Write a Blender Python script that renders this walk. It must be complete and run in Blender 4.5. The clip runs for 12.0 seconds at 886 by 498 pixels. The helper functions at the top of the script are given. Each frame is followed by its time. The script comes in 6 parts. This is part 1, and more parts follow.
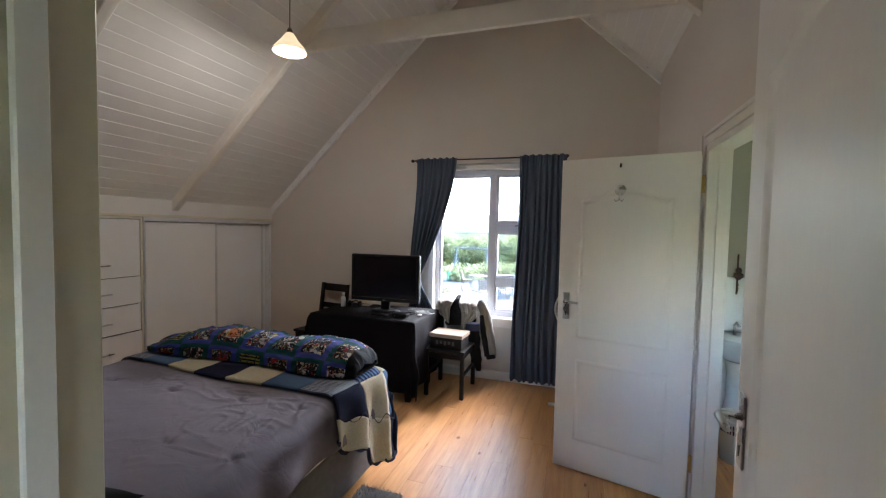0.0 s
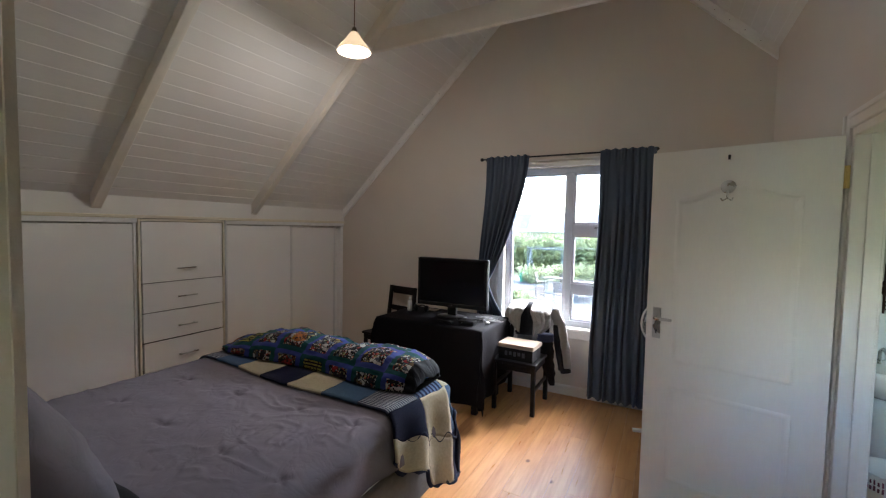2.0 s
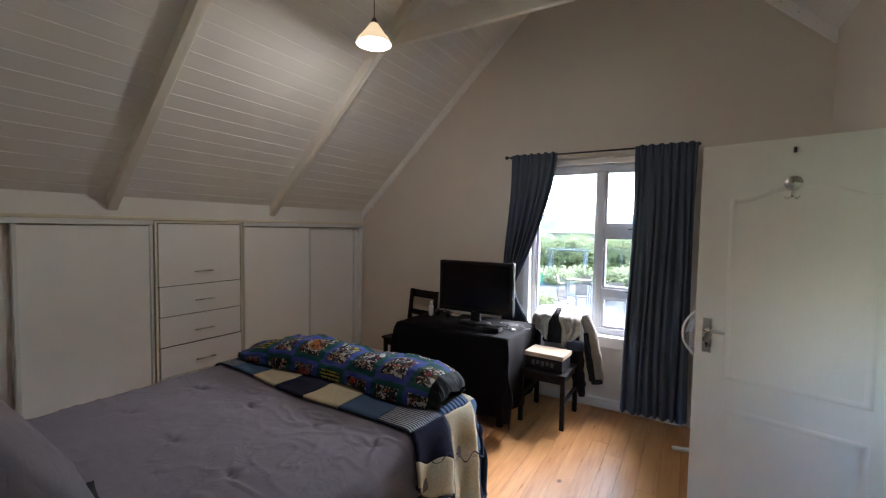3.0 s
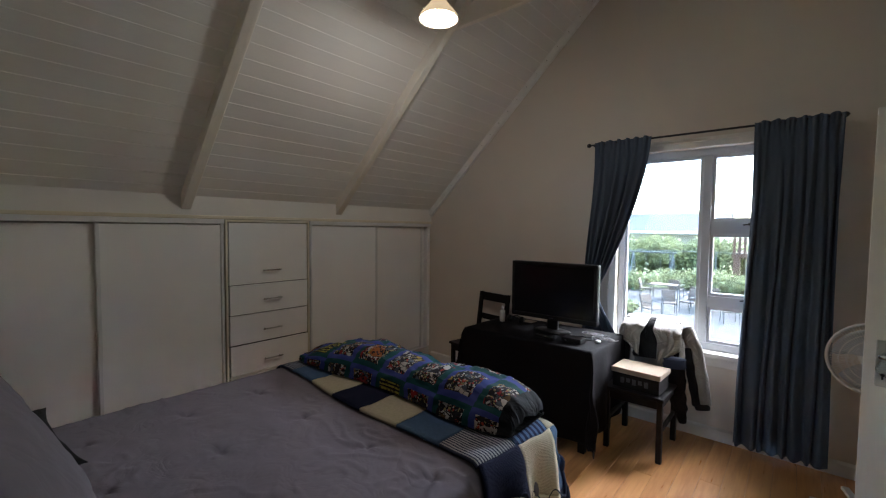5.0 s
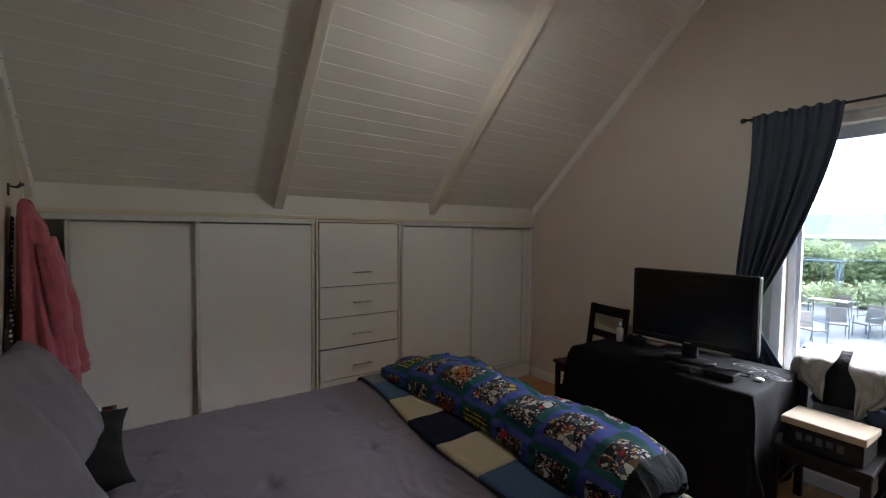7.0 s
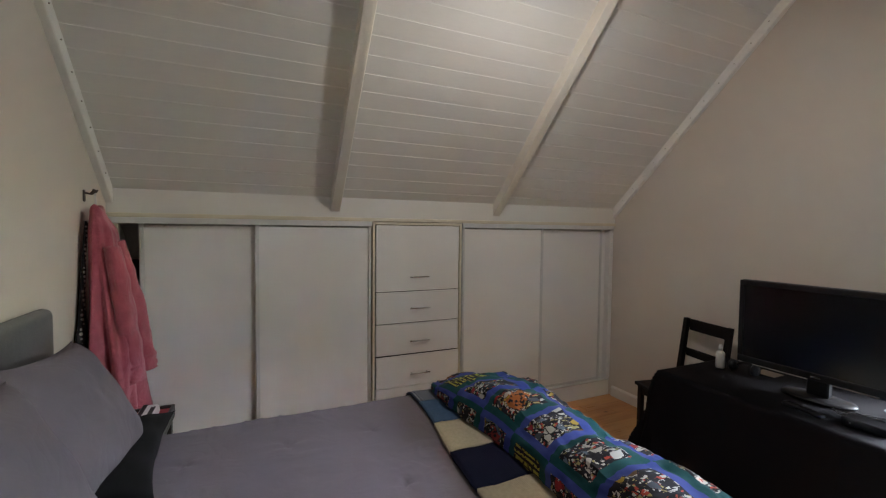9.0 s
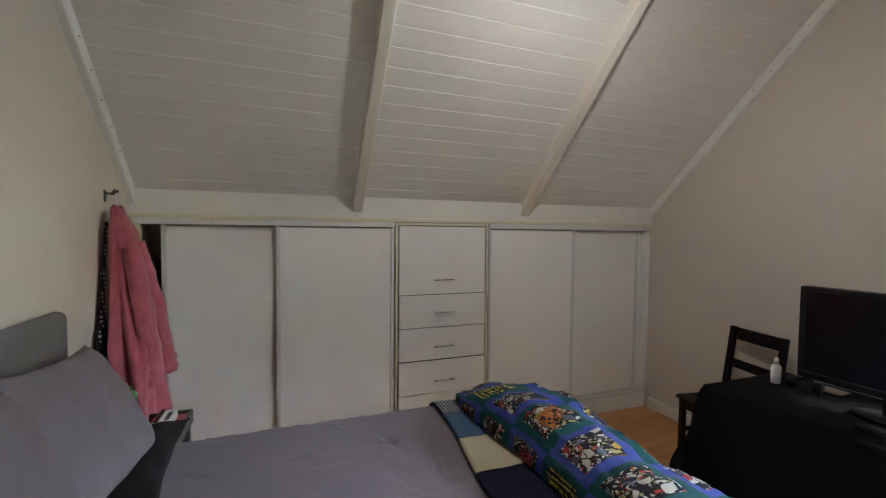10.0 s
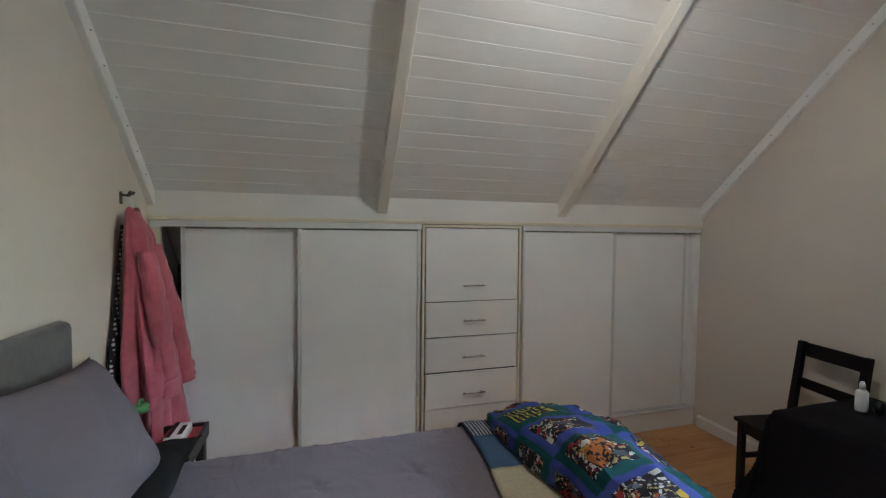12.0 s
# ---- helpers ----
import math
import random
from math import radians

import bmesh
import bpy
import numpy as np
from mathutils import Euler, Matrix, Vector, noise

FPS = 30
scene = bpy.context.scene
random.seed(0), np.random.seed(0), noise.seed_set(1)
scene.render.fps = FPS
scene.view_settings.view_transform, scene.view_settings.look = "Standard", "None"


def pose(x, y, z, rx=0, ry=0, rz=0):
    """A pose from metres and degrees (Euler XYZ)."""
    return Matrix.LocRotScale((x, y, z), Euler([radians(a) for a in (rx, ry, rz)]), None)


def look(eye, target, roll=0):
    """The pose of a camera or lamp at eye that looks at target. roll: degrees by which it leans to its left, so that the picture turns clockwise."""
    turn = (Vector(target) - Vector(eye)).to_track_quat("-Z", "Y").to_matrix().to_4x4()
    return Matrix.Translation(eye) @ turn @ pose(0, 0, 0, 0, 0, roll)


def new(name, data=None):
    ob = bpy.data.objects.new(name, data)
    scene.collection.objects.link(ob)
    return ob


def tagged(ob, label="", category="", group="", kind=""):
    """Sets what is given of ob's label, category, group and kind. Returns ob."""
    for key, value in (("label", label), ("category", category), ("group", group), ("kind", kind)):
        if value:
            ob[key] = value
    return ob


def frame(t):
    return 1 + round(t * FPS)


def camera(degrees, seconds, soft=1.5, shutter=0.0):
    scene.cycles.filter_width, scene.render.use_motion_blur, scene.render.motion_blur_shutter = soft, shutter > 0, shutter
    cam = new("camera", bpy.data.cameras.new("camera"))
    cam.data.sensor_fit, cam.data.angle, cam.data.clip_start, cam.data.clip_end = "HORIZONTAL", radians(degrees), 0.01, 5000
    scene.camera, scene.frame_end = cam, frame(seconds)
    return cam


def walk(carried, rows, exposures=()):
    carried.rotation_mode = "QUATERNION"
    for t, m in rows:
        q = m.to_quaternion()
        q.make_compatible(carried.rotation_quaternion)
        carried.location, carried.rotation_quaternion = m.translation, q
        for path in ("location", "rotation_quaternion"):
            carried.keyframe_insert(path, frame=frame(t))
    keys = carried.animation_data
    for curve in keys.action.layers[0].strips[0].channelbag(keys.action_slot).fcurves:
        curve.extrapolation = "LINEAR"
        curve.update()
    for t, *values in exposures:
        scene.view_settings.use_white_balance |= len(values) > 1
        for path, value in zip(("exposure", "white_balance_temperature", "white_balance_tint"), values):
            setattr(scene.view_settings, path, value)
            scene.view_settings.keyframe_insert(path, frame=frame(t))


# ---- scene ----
cam = camera(93.9, 12.0, soft=1.2)
PATH = [
    (0, (0.071, 0.094, 1.579), (-0.55, 1.993, 1.484), 1.2),
    (0.5, (0.086, 0.131, 1.578), (-0.618, 2.0, 1.484), 1.1),
    (1, (0.093, 0.173, 1.594), (-0.702, 2.006, 1.495), 1.0),
    (1.5, (0.074, 0.228, 1.6), (-0.801, 2.024, 1.499), 1.1),
    (2, (0.032, 0.306, 1.608), (-0.912, 2.066, 1.504), 1.1),
    (2.5, (-0.016, 0.378, 1.616), (-1.005, 2.113, 1.512), 1.0),
    (3, (-0.084, 0.443, 1.615), (-1.108, 2.158, 1.513), 1.0),
    (5, (-0.251, 0.7, 1.579), (-1.552, 2.217, 1.481), 0.6),
    (5.5, (-0.279, 0.786, 1.581), (-1.686, 2.205, 1.487), 0.6),
    (6, (-0.331, 0.859, 1.58), (-1.836, 2.174, 1.486), 0.6),
    (6.5, (-0.419, 0.949, 1.568), (-1.991, 2.181, 1.472), 0.6),
    (7, (-0.505, 1.03, 1.553), (-2.143, 2.174, 1.468), 0.6),
    (9, (-0.643, 1.273, 1.572), (-2.469, 2.084, 1.485), 0.6),
    (9.5, (-0.688, 1.307, 1.567), (-2.542, 2.051, 1.484), 0.6),
    (10, (-0.765, 1.324, 1.568), (-2.638, 2.022, 1.487), 0.6),
    (10.5, (-0.828, 1.349, 1.576), (-2.713, 2.013, 1.493), 0.6),
    (11, (-0.883, 1.372, 1.573), (-2.78, 1.998, 1.493), 0.6),
    (11.5, (-0.922, 1.382, 1.581), (-2.83, 1.976, 1.498), 0.7),
    (12, (-0.946, 1.383, 1.58), (-2.862, 1.95, 1.501), 0.6),
]
EXPOSURES = [(0.0, 5.58, 5800, 15), (3.0, 5.4, 5800, 14), (5.0, 4.98, 5750, 12), (5.5, 4.58, 5750, 12), (6.0, 4.63, 5750, 12), (6.5, 4.83, 5750, 12), (7.0, 5.01, 5750, 12), (9.0, 5.83, 5700, 12), (10.5, 5.97, 5500, 9), (12.0, 5.95, 5300, 7)]
walk(cam, [(t, look(eye, target, roll)) for t, eye, target, roll in PATH], EXPOSURES)

# ---- light ----
world = bpy.data.worlds.new("sky")
scene.world = world
world.use_nodes = True
wn = world.node_tree.nodes
sky = wn.new("ShaderNodeTexSky")
sky.sky_type = "NISHITA"
sky.sun_disc = False
sky.sun_elevation = radians(47)
sky.sun_rotation = radians(30)
sky.dust_density = 1.5
sky.air_density = 1.2
sky.ozone_density = 1.0
wn["Background"].inputs["Strength"].default_value = 0.15
world.node_tree.links.new(sky.outputs[0], wn["Background"].inputs["Color"])

sun_data = bpy.data.lights.new("sun", "SUN")
sun_data.energy, sun_data.angle, sun_data.color = 1.5, radians(65), (1.0, 0.97, 0.92)
sun = new("sun", sun_data)
sun.matrix_world = look((0, 0, 0), (-0.36, -0.62, -0.78))

bulb_data = bpy.data.lights.new("pendant_bulb", "POINT")
bulb_data.energy, bulb_data.color, bulb_data.shadow_soft_size = 0.44, (1.0, 0.90, 0.75), 0.05
bulb = new("pendant_bulb", bulb_data)
bulb.location = (-1.845, 2.5, 2.755)

# ---- materials ----
MATS = {}


def mat(name, color, rough=0.6, vary=0.12, scale=6.0, fine=120.0, bump=0.15, metal=0.0, stretch=(1, 1, 1), sheen=0.0, piece=0.0, dist=0.002, crease=0.0, spec=0.5):
    """Plain surface with variation at two scales and a fine relief."""
    if name in MATS:
        return MATS[name]
    m = bpy.data.materials.new(name)
    m.use_nodes = True
    n, l = m.node_tree.nodes, m.node_tree.links
    b = n["Principled BSDF"]
    tc = n.new("ShaderNodeTexCoord")
    mp = n.new("ShaderNodeMapping")
    mp.inputs["Scale"].default_value = stretch
    l.new(tc.outputs["Object"], mp.inputs["Vector"])
    big = n.new("ShaderNodeTexNoise")
    big.inputs["Scale"].default_value = scale
    big.inputs["Detail"].default_value = 6
    small = n.new("ShaderNodeTexNoise")
    small.inputs["Scale"].default_value = fine
    small.inputs["Detail"].default_value = 4
    l.new(mp.outputs[0], big.inputs["Vector"])
    l.new(mp.outputs[0], small.inputs["Vector"])
    mix = n.new("ShaderNodeMath")
    mix.operation = "MULTIPLY_ADD"
    mix.inputs[1].default_value = 0.35
    l.new(small.outputs[0], mix.inputs[0])
    l.new(big.outputs[0], mix.inputs[2])
    last = mix.outputs[0]
    if piece:
        info = n.new("ShaderNodeObjectInfo")
        pm = n.new("ShaderNodeMath")
        pm.operation = "MULTIPLY_ADD"
        pm.inputs[1].default_value = piece
        l.new(info.outputs["Random"], pm.inputs[0])
        l.new(last, pm.inputs[2])
        last = pm.outputs[0]
    ramp = n.new("ShaderNodeMapRange")
    ramp.inputs["From Min"].default_value = 0.35
    ramp.inputs["From Max"].default_value = 1.0 + piece
    ramp.inputs["To Min"].default_value = 1 - vary
    ramp.inputs["To Max"].default_value = 1 + vary
    l.new(last, ramp.inputs["Value"])
    vm = n.new("ShaderNodeVectorMath")
    vm.operation = "SCALE"
    vm.inputs[0].default_value = color
    l.new(ramp.outputs[0], vm.inputs["Scale"])
    l.new(vm.outputs[0], b.inputs["Base Color"])
    rr = n.new("ShaderNodeMapRange")
    rr.inputs["To Min"].default_value = max(0.02, rough - 0.08)
    rr.inputs["To Max"].default_value = min(1, rough + 0.08)
    l.new(big.outputs[0], rr.inputs["Value"])
    l.new(rr.outputs[0], b.inputs["Roughness"])
    b.inputs["Metallic"].default_value = metal
    b.inputs["Specular IOR Level"].default_value = spec
    if sheen:
        b.inputs["Sheen Weight"].default_value = sheen
        b.inputs["Sheen Roughness"].default_value = 0.5
    if bump:
        bp = n.new("ShaderNodeBump")
        bp.inputs["Strength"].default_value = bump
        bp.inputs["Distance"].default_value = dist
        l.new(small.outputs[0], bp.inputs["Height"])
        l.new(bp.outputs[0], b.inputs["Normal"])
        if crease:
            fold = n.new("ShaderNodeTexNoise")
            fold.inputs["Scale"].default_value = 7.0
            fold.inputs["Detail"].default_value = 3.0
            fold.inputs["Distortion"].default_value = 1.6
            l.new(mp.outputs[0], fold.inputs["Vector"])
            rid = n.new("ShaderNodeMath")
            rid.operation = "SUBTRACT"
            rid.inputs[1].default_value = 0.5
            l.new(fold.outputs[0], rid.inputs[0])
            ab = n.new("ShaderNodeMath")
            ab.operation = "ABSOLUTE"
            l.new(rid.outputs[0], ab.inputs[0])
            pw = n.new("ShaderNodeMath")
            pw.operation = "POWER"
            pw.inputs[1].default_value = 0.5
            l.new(ab.outputs[0], pw.inputs[0])
            b2 = n.new("ShaderNodeBump")
            b2.inputs["Strength"].default_value = crease
            b2.inputs["Distance"].default_value = 0.02
            l.new(pw.outputs[0], b2.inputs["Height"])
            l.new(bp.outputs[0], b2.inputs["Normal"])
            l.new(b2.outputs[0], b.inputs["Normal"])
    MATS[name] = m
    return m


def wood_mat(name, dark, light, rough=0.35, knots=True, along="Y", piece=1.0, spec=0.5):
    m = bpy.data.materials.new(name)
    m.use_nodes = True
    n, l = m.node_tree.nodes, m.node_tree.links
    b = n["Principled BSDF"]
    tc = n.new("ShaderNodeTexCoord")
    info = n.new("ShaderNodeObjectInfo")
    off = n.new("ShaderNodeVectorMath")
    off.operation = "SCALE"
    off.inputs[0].default_value = (7.3, 13.1, 3.7)
    l.new(info.outputs["Random"], off.inputs["Scale"])
    add = n.new("ShaderNodeVectorMath")
    add.operation = "ADD"
    l.new(tc.outputs["Object"], add.inputs[0])
    l.new(off.outputs[0], add.inputs[1])
    mp = n.new("ShaderNodeMapping")
    mp.inputs["Scale"].default_value = {"X": (0.7, 9, 9), "Y": (9, 0.7, 9), "Z": (9, 9, 0.7)}[along]
    l.new(add.outputs[0], mp.inputs["Vector"])
    warp = n.new("ShaderNodeTexNoise")
    warp.inputs["Scale"].default_value = 1.4
    warp.inputs["Detail"].default_value = 3
    l.new(mp.outputs[0], warp.inputs["Vector"])
    wave = n.new("ShaderNodeMath")
    wave.operation = "MULTIPLY"
    wave.inputs[1].default_value = 5.0
    l.new(warp.outputs[0], wave.inputs[0])
    fr = n.new("ShaderNodeMath")
    fr.operation = "PINGPONG"
    fr.inputs[1].default_value = 1.0
    l.new(wave.outputs[0], fr.inputs[0])
    grain = n.new("ShaderNodeTexNoise")
    grain.inputs["Scale"].default_value = 6.0
    grain.inputs["Detail"].default_value = 6
    l.new(mp.outputs[0], grain.inputs["Vector"])
    s = n.new("ShaderNodeMath")
    s.operation = "MULTIPLY_ADD"
    s.inputs[1].default_value = 0.3
    l.new(fr.outputs[0], s.inputs[0])
    l.new(grain.outputs[0], s.inputs[2])
    s2 = n.new("ShaderNodeMath")
    s2.operation = "MULTIPLY_ADD"
    s2.inputs[1].default_value = 0.35 * piece
    l.new(info.outputs["Random"], s2.inputs[0])
    l.new(s.outputs[0], s2.inputs[2])
    ramp = n.new("ShaderNodeValToRGB")
    ramp.color_ramp.elements[0].position = 0.15
    ramp.color_ramp.elements[0].color = (*dark, 1)
    ramp.color_ramp.elements[1].position = 1.15
    ramp.color_ramp.elements[1].color = (*light, 1)
    l.new(s2.outputs[0], ramp.inputs[0])
    last = ramp.outputs[0]
    if knots:
        km = n.new("ShaderNodeMapping")
        km.inputs["Scale"].default_value = {"X": (3.0, 4.2, 4.2), "Y": (4.2, 3.0, 4.2), "Z": (4.2, 4.2, 3.0)}[along]
        l.new(add.outputs[0], km.inputs["Vector"])
        vo = n.new("ShaderNodeTexVoronoi")
        vo.inputs["Scale"].default_value = 1.0
        l.new(km.outputs[0], vo.inputs["Vector"])
        kr = n.new("ShaderNodeMapRange")
        kr.inputs["From Min"].default_value = 0.035
        kr.inputs["From Max"].default_value = 0.085
        kr.inputs["To Min"].default_value = 0.85
        kr.inputs["To Max"].default_value = 0.0
        l.new(vo.outputs["Distance"], kr.inputs["Value"])
        mx = n.new("ShaderNodeMix")
        mx.data_type = "RGBA"
        l.new(kr.outputs[0], mx.inputs["Factor"])
        l.new(last, mx.inputs[6])
        mx.inputs[7].default_value = (dark[0] * 0.3, dark[1] * 0.25, dark[2] * 0.2, 1)
        last = mx.outputs[2]
    l.new(last, b.inputs["Base Color"])
    rr = n.new("ShaderNodeMapRange")
    rr.inputs["To Min"].default_value = max(0.05, rough - 0.12)
    rr.inputs["To Max"].default_value = rough + 0.12
    l.new(grain.outputs[0], rr.inputs["Value"])
    b.inputs["Specular IOR Level"].default_value = spec
    l.new(rr.outputs[0], b.inputs["Roughness"])
    bp = n.new("ShaderNodeBump")
    bp.inputs["Strength"].default_value = 0.12
    bp.inputs["Distance"].default_value = 0.002
    l.new(grain.outputs[0], bp.inputs["Height"])
    l.new(bp.outputs[0], b.inputs["Normal"])
    MATS[name] = m
    return m


WALL = mat("wall_paint", (0.685, 0.622, 0.545), 0.8, 0.04, 1.5, 220, 0.25)
WHITE_WALL = mat("white_wall_paint", (0.80, 0.78, 0.73), 0.7, 0.04, 1.5, 180, 0.2)
CEIL = mat("ceiling_board_paint", (0.81, 0.79, 0.745), 0.6, 0.05, 2.0, 90, 0.25, stretch=(1, 0.15, 1))
JOINT = mat("pale_joint_paint", (0.86, 0.84, 0.80), 0.5, 0.05, 6, 90, 0.1)
BEAM = mat("beam_paint", (0.79, 0.74, 0.65), 0.55, 0.07, 3.0, 60, 0.35, stretch=(0.3, 1, 0.3))
TRIMW = mat("white_trim_paint", (0.87, 0.855, 0.82), 0.4, 0.05, 3.0, 90, 0.15)
GLOSS = mat("white_gloss_paint", (0.76, 0.73, 0.68), 0.35, 0.05, 3.0, 90, 0.15)
DOORP = mat("door_paint", (0.78, 0.75, 0.70), 0.42, 0.05, 2.0, 110, 0.2, stretch=(1, 1, 0.2))
CREAM_FRAME = mat("cream_frame_paint", (0.60, 0.53, 0.39), 0.4, 0.06, 3.0, 90, 0.15)
MELAMINE = mat("white_melamine", (0.87, 0.86, 0.84), 0.45, 0.03, 1.2, 160, 0.08)
EDGE = mat("cream_edging", (0.74, 0.68, 0.54), 0.5, 0.08, 5.0, 120, 0.1)
ALU = mat("brushed_aluminium", (0.74, 0.74, 0.73), 0.42, 0.06, 8, 300, 0.1, metal=0.35, stretch=(1, 1, 0.1))
CHROME = mat("satin_chrome", (0.55, 0.54, 0.52), 0.28, 0.06, 12, 300, 0.05, metal=1.0)
BRASS = mat("brass", (0.66, 0.50, 0.20), 0.3, 0.1, 20, 200, 0.1, metal=1.0)
BLACKMETAL = mat("black_metal", (0.015, 0.015, 0.016), 0.4, 0.1, 20, 200, 0.1)
# near-black colour that paints the shade inside the built-in units
INNER_SHADE = mat("interior_shade", (0.05, 0.045, 0.04), 0.8, 0.1, 5, 90, 0.1)
FLOORWOOD = wood_mat("pine_floor", (0.36, 0.145, 0.042), (0.60, 0.31, 0.115), 0.32, spec=0.5)
BLACKWOOD = wood_mat("black_stained_wood", (0.004, 0.0035, 0.0035), (0.010, 0.008, 0.008), 0.5, False, "Z", spec=0.15)
SUBFLOOR = mat("floor_joint", (0.06, 0.03, 0.015), 0.9, 0.2, 8, 90, 0.2)
COMFORTER = mat("mauve_grey_cotton", (0.185, 0.164, 0.196), 0.8, 0.08, 4, 700, 0.35, sheen=0.05, crease=0.16, dist=0.001, spec=0.2)
PILLOW = mat("pillow_cotton", (0.185, 0.162, 0.190), 0.8, 0.07, 5, 700, 0.35, sheen=0.05, crease=0.2, dist=0.001, spec=0.2)
CHARCOAL = mat("charcoal_cotton", (0.012, 0.012, 0.013), 0.9, 0.15, 8, 600, 0.4, spec=0.2)
HEADB = mat("grey_weave", (0.125, 0.12, 0.118), 0.95, 0.22, 60, 420, 0.8, sheen=0.2)
DIVAN = mat("divan_fabric", (0.17, 0.165, 0.16), 0.95, 0.18, 25, 420, 0.6)
BLACKCLOTH = mat("black_tablecloth", (0.0045, 0.0042, 0.0055), 0.85, 0.2, 6, 600, 0.4, spec=0.12)
CURTAIN = mat("slate_blue_curtain", (0.072, 0.094, 0.132), 0.8, 0.16, 5, 500, 0.4, sheen=0.06, spec=0.2, stretch=(1, 1, 0.25))
ROBE = mat("pink_fleece", (0.50, 0.115, 0.155), 0.95, 0.22, 18, 260, 0.9, sheen=0.3, dist=0.004, crease=0.35)
BLACKPLASTIC = mat("black_plastic", (0.006, 0.006, 0.0065), 0.35, 0.1, 20, 300, 0.08, spec=0.3)
SCREEN = mat("screen_glass", (0.004, 0.004, 0.0045), 0.18, 0.02, 5, 100, 0.0, spec=0.3)
WHITEPLASTIC = mat("white_plastic", (0.75, 0.75, 0.74), 0.4, 0.04, 10, 200, 0.05)
LIDCARD = mat("white_card", (0.38, 0.30, 0.22), 0.7, 0.08, 8, 200, 0.2)
DARKCARD = mat("dark_card", (0.008, 0.007, 0.007), 0.6, 0.2, 8, 200, 0.15, spec=0.2)
JACKET = mat("pale_grey_nylon", (0.28, 0.265, 0.24), 0.55, 0.1, 9, 400, 0.3, crease=0.6)
JACKETDARK = mat("black_nylon", (0.010, 0.010, 0.012), 0.6, 0.15, 9, 400, 0.3, crease=0.5, spec=0.2)
JACKETNAVY = mat("navy_nylon", (0.035, 0.045, 0.085), 0.6, 0.15, 9, 400, 0.3, spec=0.2)
CERAMIC = mat("white_ceramic", (0.78, 0.79, 0.78), 0.12, 0.02, 3, 60, 0.0)
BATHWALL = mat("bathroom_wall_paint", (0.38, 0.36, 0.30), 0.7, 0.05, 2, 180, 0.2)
BATHPANEL = mat("bathroom_panel", (0.70, 0.72, 0.70), 0.4, 0.04, 2, 120, 0.1)


# ---- building helpers ----
ORG = {}


def thing(name, label, category, at=(0, 0, 0), group="", kind=""):
    ob = new(name)
    ob.empty_display_size = 0.1
    ob.location = at
    ORG[ob.name] = Vector(at)
    return tagged(ob, label, category, group, kind)


def solid(name, bm, material, smooth=False, at=None):
    """A mesh object of its own; its origin goes to at."""
    bmesh.ops.recalc_face_normals(bm, faces=bm.faces)
    if at is not None:
        bmesh.ops.translate(bm, verts=bm.verts, vec=-Vector(at))
    me = bpy.data.meshes.new(name)
    bm.to_mesh(me)
    bm.free()
    if smooth:
        me.shade_smooth()
    me.materials.append(material)
    ob = new(name, me)
    if at is not None:
        ob.location = at
    ORG[ob.name] = Vector(at or (0, 0, 0))
    return ob


def part(name, bm, material, parent, label="", smooth=False):
    """Links bm, given in world places, as one mesh under parent."""
    o = ORG[parent.name]
    ob = solid(name, bm, material, smooth, o)
    ob.location = (0, 0, 0)
    ob.parent = parent
    if label:
        ob["label"] = label
    return ob


def soft(ob, angle=40):
    """Smooth faces but for sharp edges."""
    ob.data.shade_smooth()
    ob.data.set_sharp_from_angle(angle=radians(angle))
    return ob


def box(bm, x0, x1, y0, y1, z0, z1, bev=0.0, seg=1):
    r = bmesh.ops.create_cube(bm, size=1.0, matrix=Matrix.Translation(((x0 + x1) / 2, (y0 + y1) / 2, (z0 + z1) / 2)) @ Matrix.Diagonal((x1 - x0, y1 - y0, z1 - z0, 1)))
    if bev:
        edges = {e for v in r["verts"] for e in v.link_edges}
        bmesh.ops.bevel(bm, geom=list(edges), offset=bev, segments=seg, affect="EDGES", profile=0.5)
    return bm


def B(*a, **k):
    return box(bmesh.new(), *a, **k)


def tube(bm, pts, r, seg=10, caps=True):
    """A round bar along pts; r is a number or one number a point."""
    pts = [Vector(p) for p in pts]
    rs = r if isinstance(r, (list, tuple)) else [r] * len(pts)
    rings = []
    side = None
    for i, p in enumerate(pts):
        d = (pts[min(i + 1, len(pts) - 1)] - pts[max(i - 1, 0)]).normalized()
        if side is None:
            side = d.orthogonal().normalized()
        else:
            side = (side - d * side.dot(d)).normalized()
        up = d.cross(side)
        rings.append([bm.verts.new(p + (side * math.cos(a) + up * math.sin(a)) * rs[i]) for a in (2 * math.pi * k / seg for k in range(seg))])
    for a, b in zip(rings, rings[1:]):
        for k in range(seg):
            bm.faces.new((a[k], a[(k + 1) % seg], b[(k + 1) % seg], b[k]))
    if caps:
        bm.faces.new(rings[0][::-1])
        bm.faces.new(rings[-1])
    return bm


def T(pts, r, seg=10):
    return tube(bmesh.new(), pts, r, seg)


